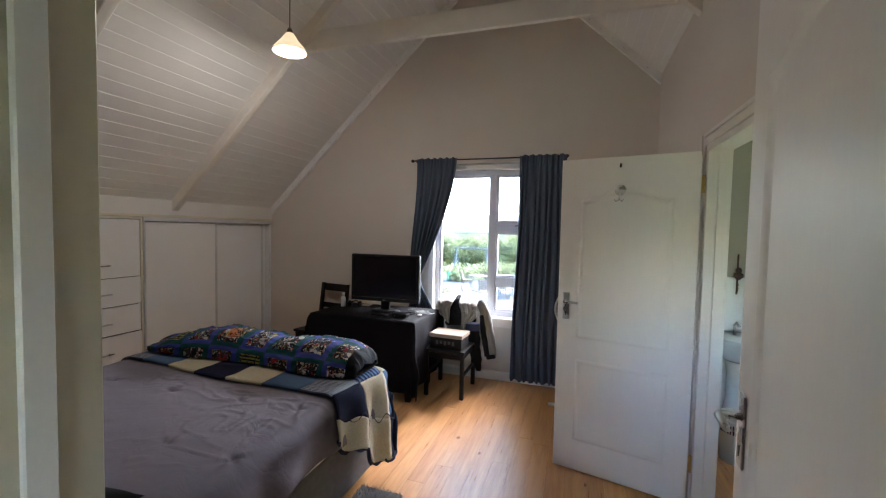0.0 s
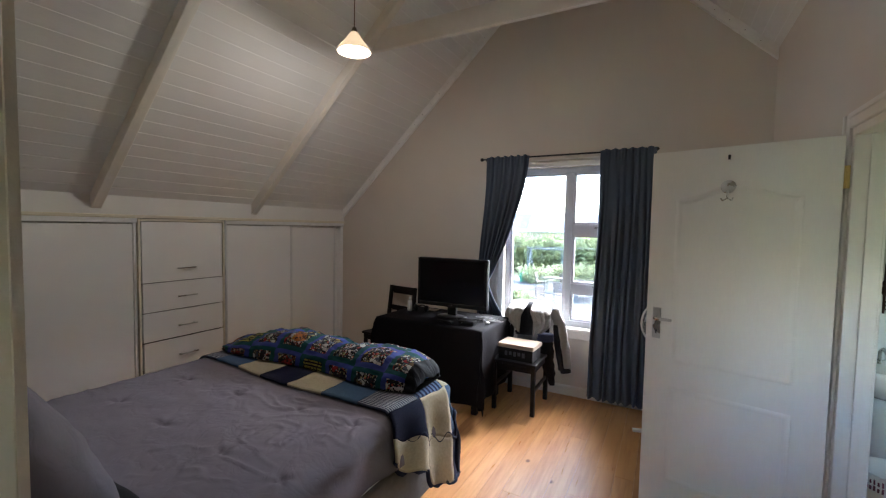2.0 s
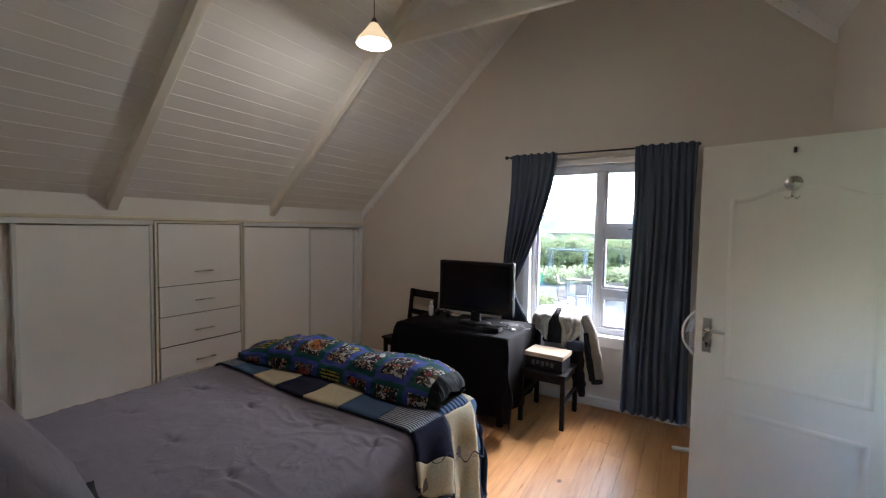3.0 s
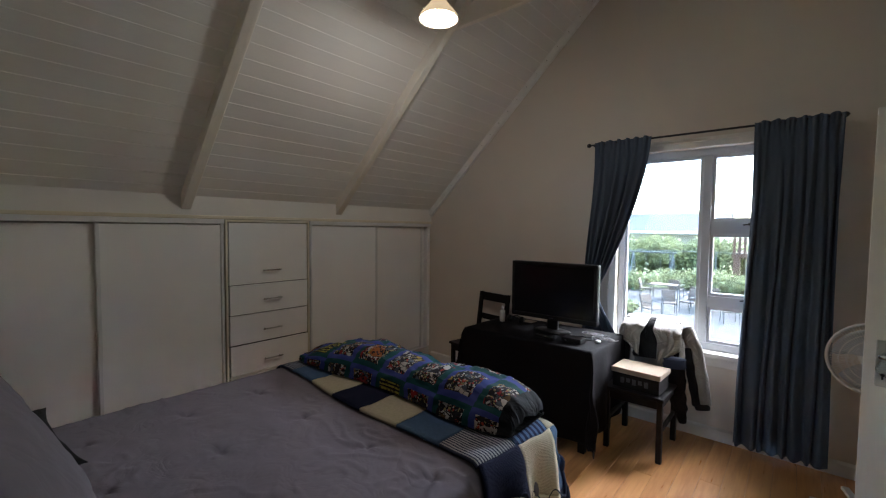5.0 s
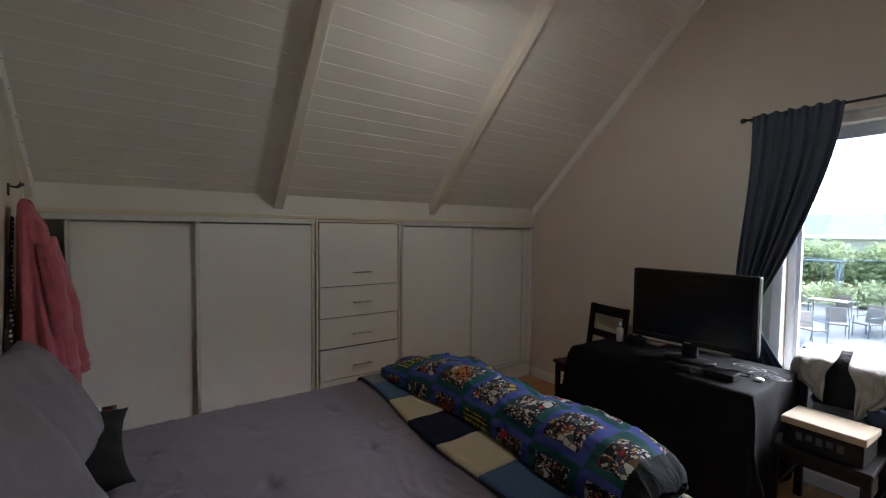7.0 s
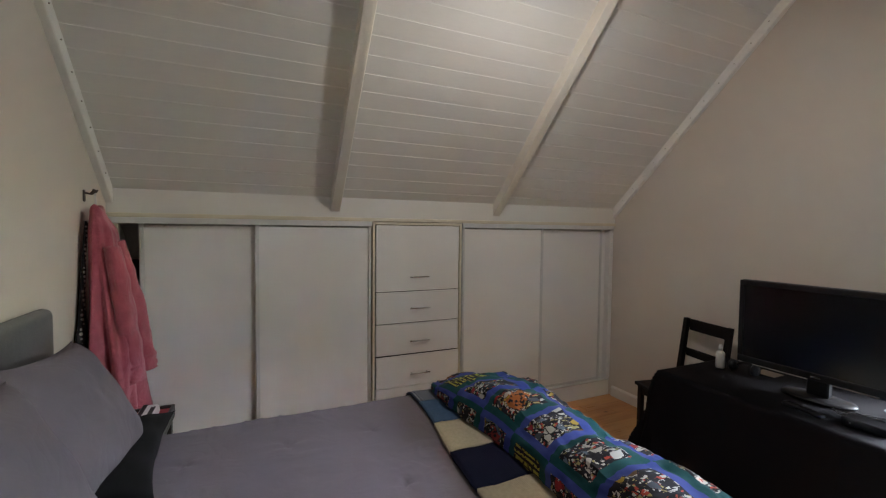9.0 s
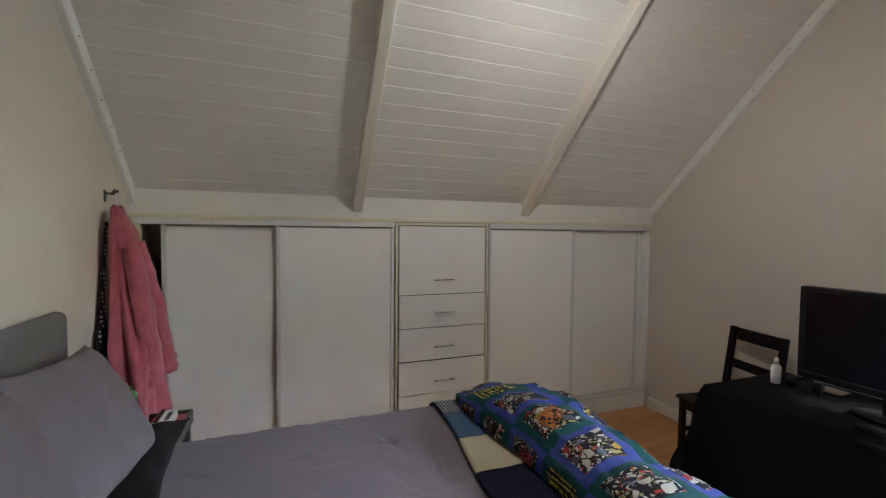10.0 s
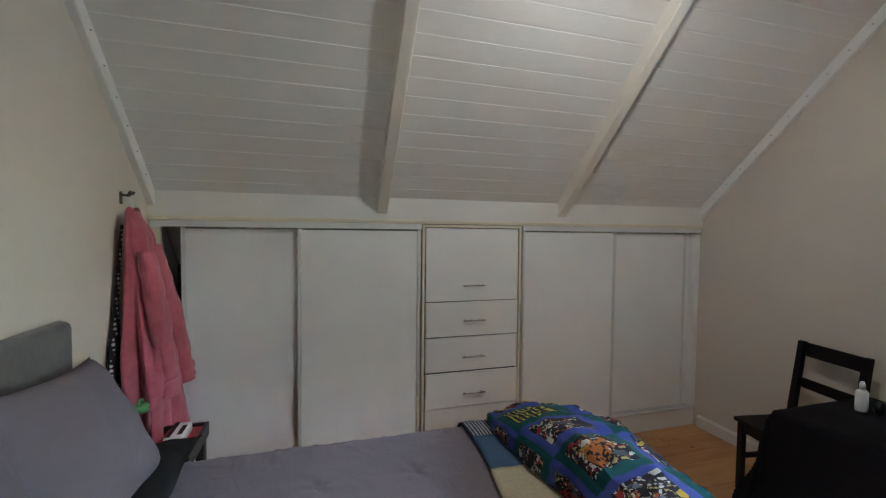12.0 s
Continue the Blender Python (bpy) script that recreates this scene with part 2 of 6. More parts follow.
def lathe(bm, centre, profile, seg=32, axis="Z"):
    """Turns (radius, height) pairs about an axis through centre."""
    c = Vector(centre)
    rings = []
    for r, h in profile:
        ring = []
        for k in range(seg):
            a = 2 * math.pi * k / seg
            p = {"Z": (r * math.cos(a), r * math.sin(a), h), "Y": (r * math.cos(a), h, r * math.sin(a)), "X": (h, r * math.cos(a), r * math.sin(a))}[axis]
            ring.append(bm.verts.new(c + Vector(p)))
        rings.append(ring)
    for a, b in zip(rings, rings[1:]):
        for k in range(seg):
            bm.faces.new((a[k], a[(k + 1) % seg], b[(k + 1) % seg], b[k]))
    if profile[0][0] > 1e-4:
        bm.faces.new(rings[0][::-1])
    if profile[-1][0] > 1e-4:
        bm.faces.new(rings[-1])
    bmesh.ops.remove_doubles(bm, verts=bm.verts, dist=1e-5)
    return bm


def prism(bm, poly, lo, hi, axis="Y"):
    """A flat outline pushed along an axis. axis Y: poly is (x, z); X: (y, z); Z: (x, y)."""
    def put(p, h):
        return {"Y": (p[0], h, p[1]), "X": (h, p[0], p[1]), "Z": (p[0], p[1], h)}[axis]
    a = [bm.verts.new(put(p, lo)) for p in poly]
    b = [bm.verts.new(put(p, hi)) for p in poly]
    bm.faces.new(a)
    bm.faces.new(b[::-1])
    for i in range(len(poly)):
        j = (i + 1) % len(poly)
        bm.faces.new((a[i], b[i], b[j], a[j]))
    return bm


def sheet(bm, fn, u0, u1, nu, v0, v1, nv, uvscale=None, close=False):
    """A grid of fn(u, v), with u, v kept as its map."""
    uvl = bm.loops.layers.uv.verify()
    us = [u0 + (u1 - u0) * i / nu for i in range(nu + 1)]
    vs = [v0 + (v1 - v0) * j / nv for j in range(nv + 1)]
    g = [[bm.verts.new(fn(u, v)) for v in vs] for u in us]
    for i in range(nu):
        for j in range(nv):
            f = bm.faces.new((g[i][j], g[i + 1][j], g[i + 1][j + 1], g[i][j + 1]))
            for lp, (a, b) in zip(f.loops, ((i, j), (i + 1, j), (i + 1, j + 1), (i, j + 1))):
                lp[uvl].uv = (us[a], vs[b])
    return bm


def thick(bm, d):
    """Gives a sheet a thickness, below its upper side."""
    bmesh.ops.recalc_face_normals(bm, faces=bm.faces)
    bm.normal_update()
    rim = [e for e in bm.edges if e.is_boundary]
    uvl = bm.loops.layers.uv.verify()
    faces = bm.faces[:]
    low = {v: bm.verts.new(v.co - v.normal * d) for v in bm.verts[:]}
    for f in faces:
        g = bm.faces.new([low[v] for v in reversed(f.verts)])
        for lp, src in zip(g.loops, reversed(f.loops[:])):
            lp[uvl].uv = src[uvl].uv
    for e in rim:
        a, b = e.verts
        g = bm.faces.new((a, b, low[b], low[a]))
        src = e.link_loops[0][uvl].uv
        for lp in g.loops:
            lp[uvl].uv = src
    return bm


def nz(x, y, z=0.0, s=1.0):
    return noise.noise((x * s, y * s, z * s))


def smooth01(a, b, x):
    t = min(1, max(0, (x - a) / (b - a)))
    return t * t * (3 - 2 * t)


# ---- structure ----
XW, XE, YS, YN = -3.60, 0.74, 0.47, 4.385
SLOPE, EAVE, RIDGE_X = 0.955, 1.80, -0.785
RIDGE_Z = EAVE + SLOPE * (RIDGE_X - XW)


def roof(x):
    return RIDGE_Z - SLOPE * abs(x - RIDGE_X)


def setting(name, bm, material, label, smooth=False):
    return tagged(solid(name, bm, material, smooth), label, kind="structure")


WIN = (-1.435, -0.30, 0.66, 2.215)
DOOR_S = (-0.53, 0.42, 2.22)
DOOR_E = (1.985, 2.765, 2.075)

bm = bmesh.new()
x0, x1, z0, z1 = WIN
prism(bm, [(-4.3, -0.2), (x0, -0.2), (x0, roof(x0) + 0.05), (-4.3, roof(-4.3) + 0.05)], YN, YN + 0.22)
prism(bm, [(x0, -0.2), (x1, -0.2), (x1, z0), (x0, z0)], YN, YN + 0.22)
prism(bm, [(x0, z1), (x1, z1), (x1, roof(x1) + 0.05), (RIDGE_X, RIDGE_Z + 0.05), (x0, roof(x0) + 0.05)], YN, YN + 0.22)
prism(bm, [(x1, -0.2), (2.7, -0.2), (2.7, roof(2.7) + 0.05), (x1, roof(x1) + 0.05)], YN, YN + 0.22)
setting("wall_north", bm, WALL, "warm beige painted gable wall with a window")

a, b, h = DOOR_S
bm2 = bmesh.new()
prism(bm2, [(-4.3, -0.2), (a, -0.2), (a, roof(a) + 0.05), (RIDGE_X, RIDGE_Z + 0.05), (-4.3, roof(-4.3) + 0.05)], YS - 0.14, YS)
prism(bm2, [(a, h), (b, h), (b, roof(b) + 0.05), (a, roof(a) + 0.05)], YS - 0.14, YS)
prism(bm2, [(b, -0.2), (1.2, -0.2), (1.2, roof(1.2) + 0.05), (b, roof(b) + 0.05)], YS - 0.14, YS)
setting("wall_south", bm2, WALL, "warm beige painted wall with a doorway")

bm = bmesh.new()
a, b, h = DOOR_E
top = roof(XE) + 0.02
box(bm, XE, XE + 0.11, YS, a, 0, top)
box(bm, XE, XE + 0.11, b, YN, 0, top)
box(bm, XE, XE + 0.11, a, b, h, top)
setting("wall_east", bm, WALL, "warm beige painted wall with the bathroom doorway")

bm = bmesh.new()
box(bm, XW - 0.05, XW, YS, YN, 1.66, EAVE + 0.03)
box(bm, -4.32, -4.20, YS - 0.14, YN + 0.2, -0.2, 1.35)
setting("wall_west", bm, WHITE_WALL, "white painted knee wall above the built-in cupboards")


def boards(name, side, x_from, x_to, label):
    """Tongue-and-groove boards along the room on one slope of the roof."""
    m = bmesh.new()
    wide, gap, deep = 0.105, 0.004, 0.012
    ang = math.atan(SLOPE)
    n = int(abs(x_to - x_from) / math.cos(ang) / wide) + 1
    along = Vector((math.cos(ang) * side, 0, math.sin(ang)))
    down = Vector((math.sin(ang) * side, 0, -math.cos(ang)))
    start = Vector((x_from, 0, roof(x_from)))
    ya, yb = YS - 0.02, YN + 0.02
    for i in range(n):
        p0 = start + along * (i * wide)
        jit = 0.0012 * math.sin(i * 12.9898)
        prof = [(0, -0.0035), (0.0045, -0.0035), (0.0065, jit), (wide - 0.002, jit), (wide, -0.0035)]
        rows = []
        for y in (ya, yb):
            rows.append([m.verts.new(p0 + along * u + down * d + Vector((0, y, 0))) for u, d in prof])
        for k in range(len(prof) - 1):
            f = m.faces.new((rows[0][k], rows[0][k + 1], rows[1][k + 1], rows[1][k]))
            f.material_index = 0 if k == 2 else 1
    p0, p1 = start - down * 0.03 - along * 1.3, start + along * (n * wide) - down * 0.03
    ring = [p0, p1, p1 - down * 0.06, p0 - down * 0.06]
    lo = [m.verts.new(p + Vector((0, ya - 0.2, 0))) for p in ring]
    hi = [m.verts.new(p + Vector((0, yb + 0.2, 0))) for p in ring]
    m.faces.new(lo)
    m.faces.new(hi[::-1])
    for i in range(4):
        j = (i + 1) % 4
        m.faces.new((lo[i], hi[i], hi[j], lo[j]))
    ob = setting(name, m, CEIL, label)
    ob.data.materials.append(JOINT)
    return ob


boards("ceiling_west", 1, XW - 0.02, RIDGE_X, "white painted tongue-and-groove ceiling boards on the slope")
boards("ceiling_east", -1, 2.6, RIDGE_X, "white painted tongue-and-groove ceiling boards on the slope")


def rafter(name, y0, y1, depth, side, x_low, x_high, label, material=BEAM):
    """A beam under one slope, cut upright at its foot."""
    ang = math.atan(SLOPE)
    drop = depth / math.cos(ang)
    poly = [(x_low, roof(x_low) + 0.01), (x_high, roof(x_high) + 0.01), (x_high, roof(x_high) - drop), (x_low, roof(x_low) - drop)]
    m = prism(bmesh.new(), poly, y0, y1)
    bmesh.ops.recalc_face_normals(m, faces=m.faces)
    bmesh.ops.bevel(m, geom=m.edges[:], offset=0.004, segments=1, affect="EDGES")
    return tagged(soft(solid(name, m, material)), label, "roof beam", "rafters", "structure")


for y in (1.76, 3.065):
    rafter("rafter", y - 0.033, y + 0.033, 0.075, 1, XW + 0.002, RIDGE_X, "cream painted timber rafter under the sloping ceiling")
    rafter("rafter", y - 0.033, y + 0.033, 0.075, -1, XE - 0.002, RIDGE_X + 0.002, "cream painted timber rafter under the sloping ceiling")
for y0, y1 in ((YN - 0.035, YN + 0.01), (YS - 0.01, YS + 0.035)):
    for xl, xh in ((XW + 0.002, RIDGE_X), (XE - 0.002, RIDGE_X + 0.002)):
        rafter("trim_gable", y0, y1, 0.065, 1, xl, xh, "white painted edge trim with nail heads along the slope", TRIMW)

bm = bmesh.new()
for y in (YN - 0.037, YS + 0.037):
    for i in range(26):
        for s, xl in ((1, XW), (-1, XE)):
            x = xl + s * (0.12 + i * 0.105)
            if (x - RIDGE_X) * s < 0:
                lathe(bm, (x, y, roof(x) - 0.045), [(0.003, -0.002), (0.003, 0.002)], 6, "Y")
ob = setting("trim_nails", bm, mat("nail_rust", (0.20, 0.15, 0.11), 0.7), "dark nail heads in the edge trims")

m = B(-2.32, XE, 3.098, 3.14, 3.045, 3.205, bev=0.004)
tagged(solid("tie_beam", m, BEAM), "cream painted timber tie beam across the roof", "roof beam", kind="structure")

# skirting and trims
SK = 0.095
bm = bmesh.new()
prism(bm, [(YN, 0), (YN - 0.018, 0), (YN - 0.018, SK - 0.015), (YN - 0.006, SK), (YN, SK)], XW + 0.02, XE, "X")
setting("baseboard_north", bm, GLOSS, "white painted skirting board")
bm = bmesh.new()
box(bm, XE - 0.018, XE, DOOR_E[1] + 0.075, YN - 0.018, 0, SK, 0.003)
box(bm, XE - 0.018, XE, YS + 0.018, DOOR_E[0] - 0.075, 0, SK, 0.003)
setting("baseboard_east", bm, GLOSS, "white painted skirting board")
bm = bmesh.new()
box(bm, XW + 0.02, DOOR_S[0] - 0.02, YS, YS + 0.018, 0, SK, 0.003)
setting("baseboard_south", bm, GLOSS, "white painted skirting board")
setting("trim_cupboard", B(XW - 0.01, XW + 0.012, YS, YN, 1.635, 1.660, bev=0.003), EDGE, "cream timber strip above the cupboards")

# bathroom shell
bm = bmesh.new()
box(bm, 2.45, 2.55, 0.4, 4.4, -0.2, 0.75)
box(bm, 2.45, 2.55, 0.4, 1.9, 0.75, 1.6)
box(bm, 2.45, 2.55, 3.3, 4.4, 0.75, 1.6)
box(bm, 0.85, 1.35, 1.02, 1.12, 0, 3.1)
box(bm, 1.80, 2.45, 1.02, 1.12, 0, 2.0)
box(bm, 1.35, 1.80, 1.02, 1.12, 0, 1.05)
box(bm, 1.35, 1.80, 1.02, 1.12, 1.6, 2.5)
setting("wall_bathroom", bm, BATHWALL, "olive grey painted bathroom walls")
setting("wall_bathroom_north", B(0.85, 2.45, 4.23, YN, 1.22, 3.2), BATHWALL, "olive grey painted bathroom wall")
bm = B(0.85, 2.45, 4.215, YN, 0, 1.20)
box(bm, 0.85, 2.45, 4.205, 4.215, 1.195, 1.222, 0.003)
box(bm, 0.85, 2.45, 4.20, 4.215, 0.0, 0.09, 0.003)
setting("trim_bathroom_panel", bm, BATHPANEL, "white panelled lower wall of the bathroom")

# hall behind the doorway
bm = bmesh.new()
box(bm, -1.0, -0.9, -1.3, YS - 0.14, 0, 2.6)
box(bm, 1.1, 1.2, -1.3, YS - 0.14, 0, 2.6)
box(bm, -1.0, -0.15, -1.4, -1.3, 0, 2.6)
box(bm, 0.25, 1.2, -1.4, -1.3, 0, 2.6)
box(bm, -0.15, 0.25, -1.4, -1.3, 0, 1.2)
box(bm, -0.15, 0.25, -1.4, -1.3, 1.7, 2.6)
setting("wall_hall", bm, WALL, "warm beige painted hall walls")
setting("ceiling_hall", B(-1.0, 1.2, -1.4, YS - 0.14, 2.6, 2.7), CEIL, "white painted hall ceiling")


def frame_lining(name, axis, a, b, h, lo, hi, material, label, stop0, stop1):
    """Door lining: two jambs and a head, with a stop bead."""
    ob = thing(name, label, "", (0, 0, 0), kind="structure")
    w = 0.035
    def bx(p0, p1, q0, q1, z0, z1):
        return B(p0, p1, q0, q1, z0, z1, bev=0.002) if axis == "x" else B(q0, q1, p0, p1, z0, z1, bev=0.002)
    part("jamb", bx(a, a + w, lo, hi, 0, h), material, ob)
    part("jamb", bx(b - w, b, lo, hi, 0, h), material, ob)
    part("head", bx(a + w, b - w, lo, hi, h - w, h), material, ob)
    # white stops: against the cream lining they paint the bead's bright edge highlight
    part("stop", bx(a + w, a + w + 0.010, stop0, stop1, 0, h - w), GLOSS, ob, "white stop bead, painting an edge highlight on cream linings")
    part("stop", bx(b - w - 0.010, b - w, stop0, stop1, 0, h - w), GLOSS, ob, "white stop bead, painting an edge highlight on cream linings")
    return ob


frame_lining("door_frame_south", "x", DOOR_S[0], DOOR_S[1], DOOR_S[2], YS - 0.15, YS - 0.018, CREAM_FRAME, "cream painted door lining", 0.366, 0.398)
ob = frame_lining("door_frame_bathroom", "y", DOOR_E[0], DOOR_E[1], DOOR_E[2], XE - 0.006, XE + 0.112, GLOSS, "white painted bathroom door lining", XE + 0.045, XE + 0.10)
# architrave on the room side
bm = bmesh.new()
a, b, h = DOOR_E
for y0, y1, z0, z1 in ((a - 0.065, a - 0.001, 0, h + 0.065), (b + 0.001, b + 0.065, 0, h + 0.065), (a - 0.001, b + 0.001, h + 0.001, h + 0.065)):
    box(bm, XE - 0.016, XE, y0, y1, z0, z1, 0.003)
    if y1 - y0 < 0.1:
        box(bm, XE - 0.024, XE - 0.016, y0 + (0.0 if y1 < a else 0.04), y1 - (0.04 if y1 < a else 0.0), z0, z1, 0.003)
    else:
        box(bm, XE - 0.024, XE - 0.016, y0, y1, z0 + 0.04, z1, 0.003)
setting("trim_bathroom_door", bm, GLOSS, "white moulded architrave round the bathroom door")


def handle_set(parent, base, along, out, lever=0.085):
    """Plate and lever handle on a door face. along: way the lever points; out: off the face."""
    base, along, out = Vector(base), Vector(along).normalized(), Vector(out).normalized()
    m = bmesh.new()
    box(m, -0.021, 0.021, 0, 0.006, -0.12, 0.055, 0.003)
    rot = Matrix((along, out, Vector((0, 0, 1)))).transposed().to_4x4()
    bmesh.ops.transform(m, matrix=Matrix.Translation(base) @ rot, verts=m.verts)
    pl = part("handle_plate", m, CHROME, parent, "satin metal lock plate")
    m = T([base, base + out * 0.045, base + out * 0.052 + along * 0.012, base + out * 0.052 + along * lever], [0.009, 0.009, 0.010, 0.008], 10)
    part("lever", m, CHROME, pl, "satin metal lever", True)
    m = lathe(bmesh.new(), (0, 0, 0), [(0.006, 0.0055), (0.006, 0.0075)], 10, "Y")
    box(m, -0.003, 0.003, 0.0055, 0.0075, -0.018, 0)
    bmesh.ops.transform(m, matrix=Matrix.Translation(base + Vector((0, 0, -0.075))) @ rot, verts=m.verts)
    part("keyhole", m, BLACKMETAL, pl)


def panel_door(name, hinge, free, height, label, knob=1.115, relief=1.0):
    """A moulded two-panel door with an arched upper panel, from its hinge to its free edge."""
    hv, fv = Vector((*hinge, 0)), Vector((*free, 0))
    d = (fv - hv)
    w = d.length
    d.normalize()
    nrm = Vector((-d.y, d.x, 0))
    ob = thing(name, label, "", (*hinge, 0.012), kind="structure")
    mtx = Matrix.Translation((hv.x, hv.y, 0.012)) @ Matrix((d, nrm, Vector((0, 0, 1)))).transposed().to_4x4()
    hgt = height - 0.012
    m = B(0, w, -0.02, 0.02, 0, hgt, bev=0.002)
    bmesh.ops.transform(m, matrix=mtx, verts=m.verts)
    leaf = part("leaf", m, DOORP, ob)
    l, r = 0.125, w - 0.125
    def arch(u):
        return height - 0.27 + 0.055 * smooth01(0.06, 0.42, min(u, 1 - u))
    up = [(l + (r - l) * i / 24, arch(i / 24)) for i in range(25)]
    loops = {"upper_moulding": [(l, 0.88), *up, (r, 0.88)], "lower_moulding": [(l, 0.20), (l, 0.74), (r, 0.74), (r, 0.20)]}
    for nm, lp in loops.items():
        for s in (1, -1):
            m = bmesh.new()
            c = Vector((sum(p[0] for p in lp) / len(lp), sum(p[1] for p in lp) / len(lp)))
            rings = []
            for inset, hgt2 in ((0.0, 0.0195), (0.006, 0.0238), (0.016, 0.0245), (0.026, 0.0210), (0.034, 0.0195)):
                ring = []
                for k, p in enumerate(lp):
                    pv = Vector(p)
                    q0, q1 = Vector(lp[k - 1]), Vector(lp[(k + 1) % len(lp)])
                    e0, e1 = (pv - q0).normalized(), (q1 - pv).normalized()
                    n0, n1 = Vector((e0.y, -e0.x)), Vector((e1.y, -e1.x))
                    nn = (n0 + n1).normalized()
                    if nn.dot(c - pv) < 0:
                        nn = -nn
                    k2 = 1 / max(0.5, abs(nn.dot(n0)))
                    q = pv + nn * inset * k2
                    ring.append(m.verts.new((q.x, s * (0.0195 + (hgt2 - 0.0195) * relief), q.y)))
                rings.append(ring)
            for ra, rb in zip(rings, rings[1:]):
                for k in range(len(lp)):
                    j = (k + 1) % len(lp)
                    m.faces.new((ra[k], ra[j], rb[j], rb[k]))
            bmesh.ops.transform(m, matrix=mtx, verts=m.verts)
            soft(part(nm, m, DOORP, leaf), 50)
    for s in (1, -1):
        handle_set(ob, mtx @ Vector((w - 0.055, s * 0.02, knob)), -d, nrm * s)
    for z in (0.20, 1.80):
        m = T([mtx @ Vector((-0.012, 0.016, z)), mtx @ Vector((-0.012, 0.016, z + 0.1))], 0.007, 8)
        m2 = B(-0.02, 0.0, 0.014, 0.018, z, z + 0.1)
        bmesh.ops.transform(m2, matrix=mtx, verts=m2.verts)
        me = bpy.data.meshes.new("tmp")
        m2.to_mesh(me)
        m.from_mesh(me)
        m2.free()
        part("hinge", m, BRASS, ob, "brass butt hinge")
    return ob, mtx


door_b, mtx_b = panel_door("door_bathroom", (0.715, 2.765), (-0.04, 2.955), 2.045, "open white moulded panel door to the bathroom")
door_s, mtx_s = panel_door("door_entry", (0.415, 0.505), (0.475, 1.265), 2.18, "open white moulded panel door of the bedroom", 1.145, 2.2)

# ---- window ----
GLASS = bpy.data.materials.new("window_glass")
GLASS.use_nodes = True
gn, gl = GLASS.node_tree.nodes, GLASS.node_tree.links
g_out = gn["Material Output"]
gn.remove(gn["Principled BSDF"])
tr = gn.new("ShaderNodeBsdfTransparent")
# grey tint that dims the garden's daylight as seen through the panes
tr.inputs[0].default_value = (0.52, 0.54, 0.53, 1)
gs = gn.new("ShaderNodeBsdfGlossy")
gs.inputs["Roughness"].default_value = 0.02
fz = gn.new("ShaderNodeFresnel")
fz.inputs[0].default_value = 1.5
gm = gn.new("ShaderNodeMixShader")
gl.new(fz.outputs[0], gm.inputs[0])
gl.new(tr.outputs[0], gm.inputs[1])
gl.new(gs.outputs[0], gm.inputs[2])
gl.new(gm.outputs[0], g_out.inputs[0])

# white frame whose colour carries the blue-grey shade of its room side
UPVC = mat("white_frame_in_shade", (0.58, 0.60, 0.65), 0.35, 0.03, 3, 90, 0.05)
window = thing("window_1", "white framed window with one tall fixed light and three small ones", "", (0, YN, 0), kind="structure")
x0, x1, z0, z1 = WIN
FY0, FY1 = YN + 0.06, YN + 0.115
MX0, MX1 = -0.825, -0.765
part("window_frame", B(x0, x0 + 0.045, FY0, FY1, z0, z1, bev=0.003), UPVC, window)
part("window_frame", B(x1 - 0.045, x1, FY0, FY1, z0, z1, bev=0.003), UPVC, window)
part("window_frame", B(x0 + 0.045, x1 - 0.045, FY0, FY1, z1 - 0.055, z1, bev=0.003), UPVC, window)
part("window_frame", B(x0 + 0.045, x1 - 0.045, FY0, FY1, z0, z0 + 0.06, bev=0.003), UPVC, window)
part("mullion", B(MX0, MX1, FY0 - 0.004, FY1, z0 + 0.06, z1 - 0.055, bev=0.003), UPVC, window)
for za, zb in ((1.56, 1.66), (1.00, 1.085)):
    part("transom", B(MX1, x1 - 0.045, FY0 - 0.002, FY1, za, zb, bev=0.003), UPVC, window)
for xa, xb, za, zb in ((x0 + 0.045, MX0, z0 + 0.06, z1 - 0.055), (MX1, x1 - 0.045, 1.66, z1 - 0.055), (MX1, x1 - 0.045, 1.085, 1.56), (MX1, x1 - 0.045, z0 + 0.06, 1.00)):
    m = bmesh.new()
    for p in ((xa, xa + 0.022, za, zb), (xb - 0.022, xb, za, zb), (xa + 0.022, xb - 0.022, za, za + 0.022), (xa + 0.022, xb - 0.022, zb - 0.022, zb)):
        box(m, p[0], p[1], FY0 + 0.012, FY1 - 0.01, p[2], p[3], 0.002)
    sash = part("sash", m, UPVC, window)
    pane = part("pane", B(xa + 0.018, xb - 0.018, FY0 + 0.030, FY0 + 0.034, za + 0.018, zb - 0.018), GLASS, window, "glass pane tinted grey to dim the garden view")
    pane.visible_shadow = False
for z in (1.625, 1.065):
    m = B(-0.53, -0.49, FY0 - 0.022, FY0 - 0.002, z, z + 0.02, bev=0.003)
    tube(m, [(-0.51, FY0 - 0.018, z + 0.01), (-0.56, FY0 - 0.026, z + 0.004)], 0.005, 8)
    part("latch", m, BLACKMETAL, window, "black window latch")
part("window_sill", B(x0 - 0.05, x1 + 0.05, YN - 0.045, FY0, z0 - 0.03, z0 + 0.004, bev=0.006, seg=2), GLOSS, window)
part("sill_apron", B(x0 - 0.03, x1 + 0.03, YN - 0.014, YN, z0 - 0.10, z0 - 0.03, bev=0.003), GLOSS, window)
for xa, xb in ((x0 - 0.06, x0), (x1, x1 + 0.06)):
    part("architrave", B(xa, xb, YN - 0.016, YN, z0 + 0.004, z1, bev=0.004), GLOSS, window)
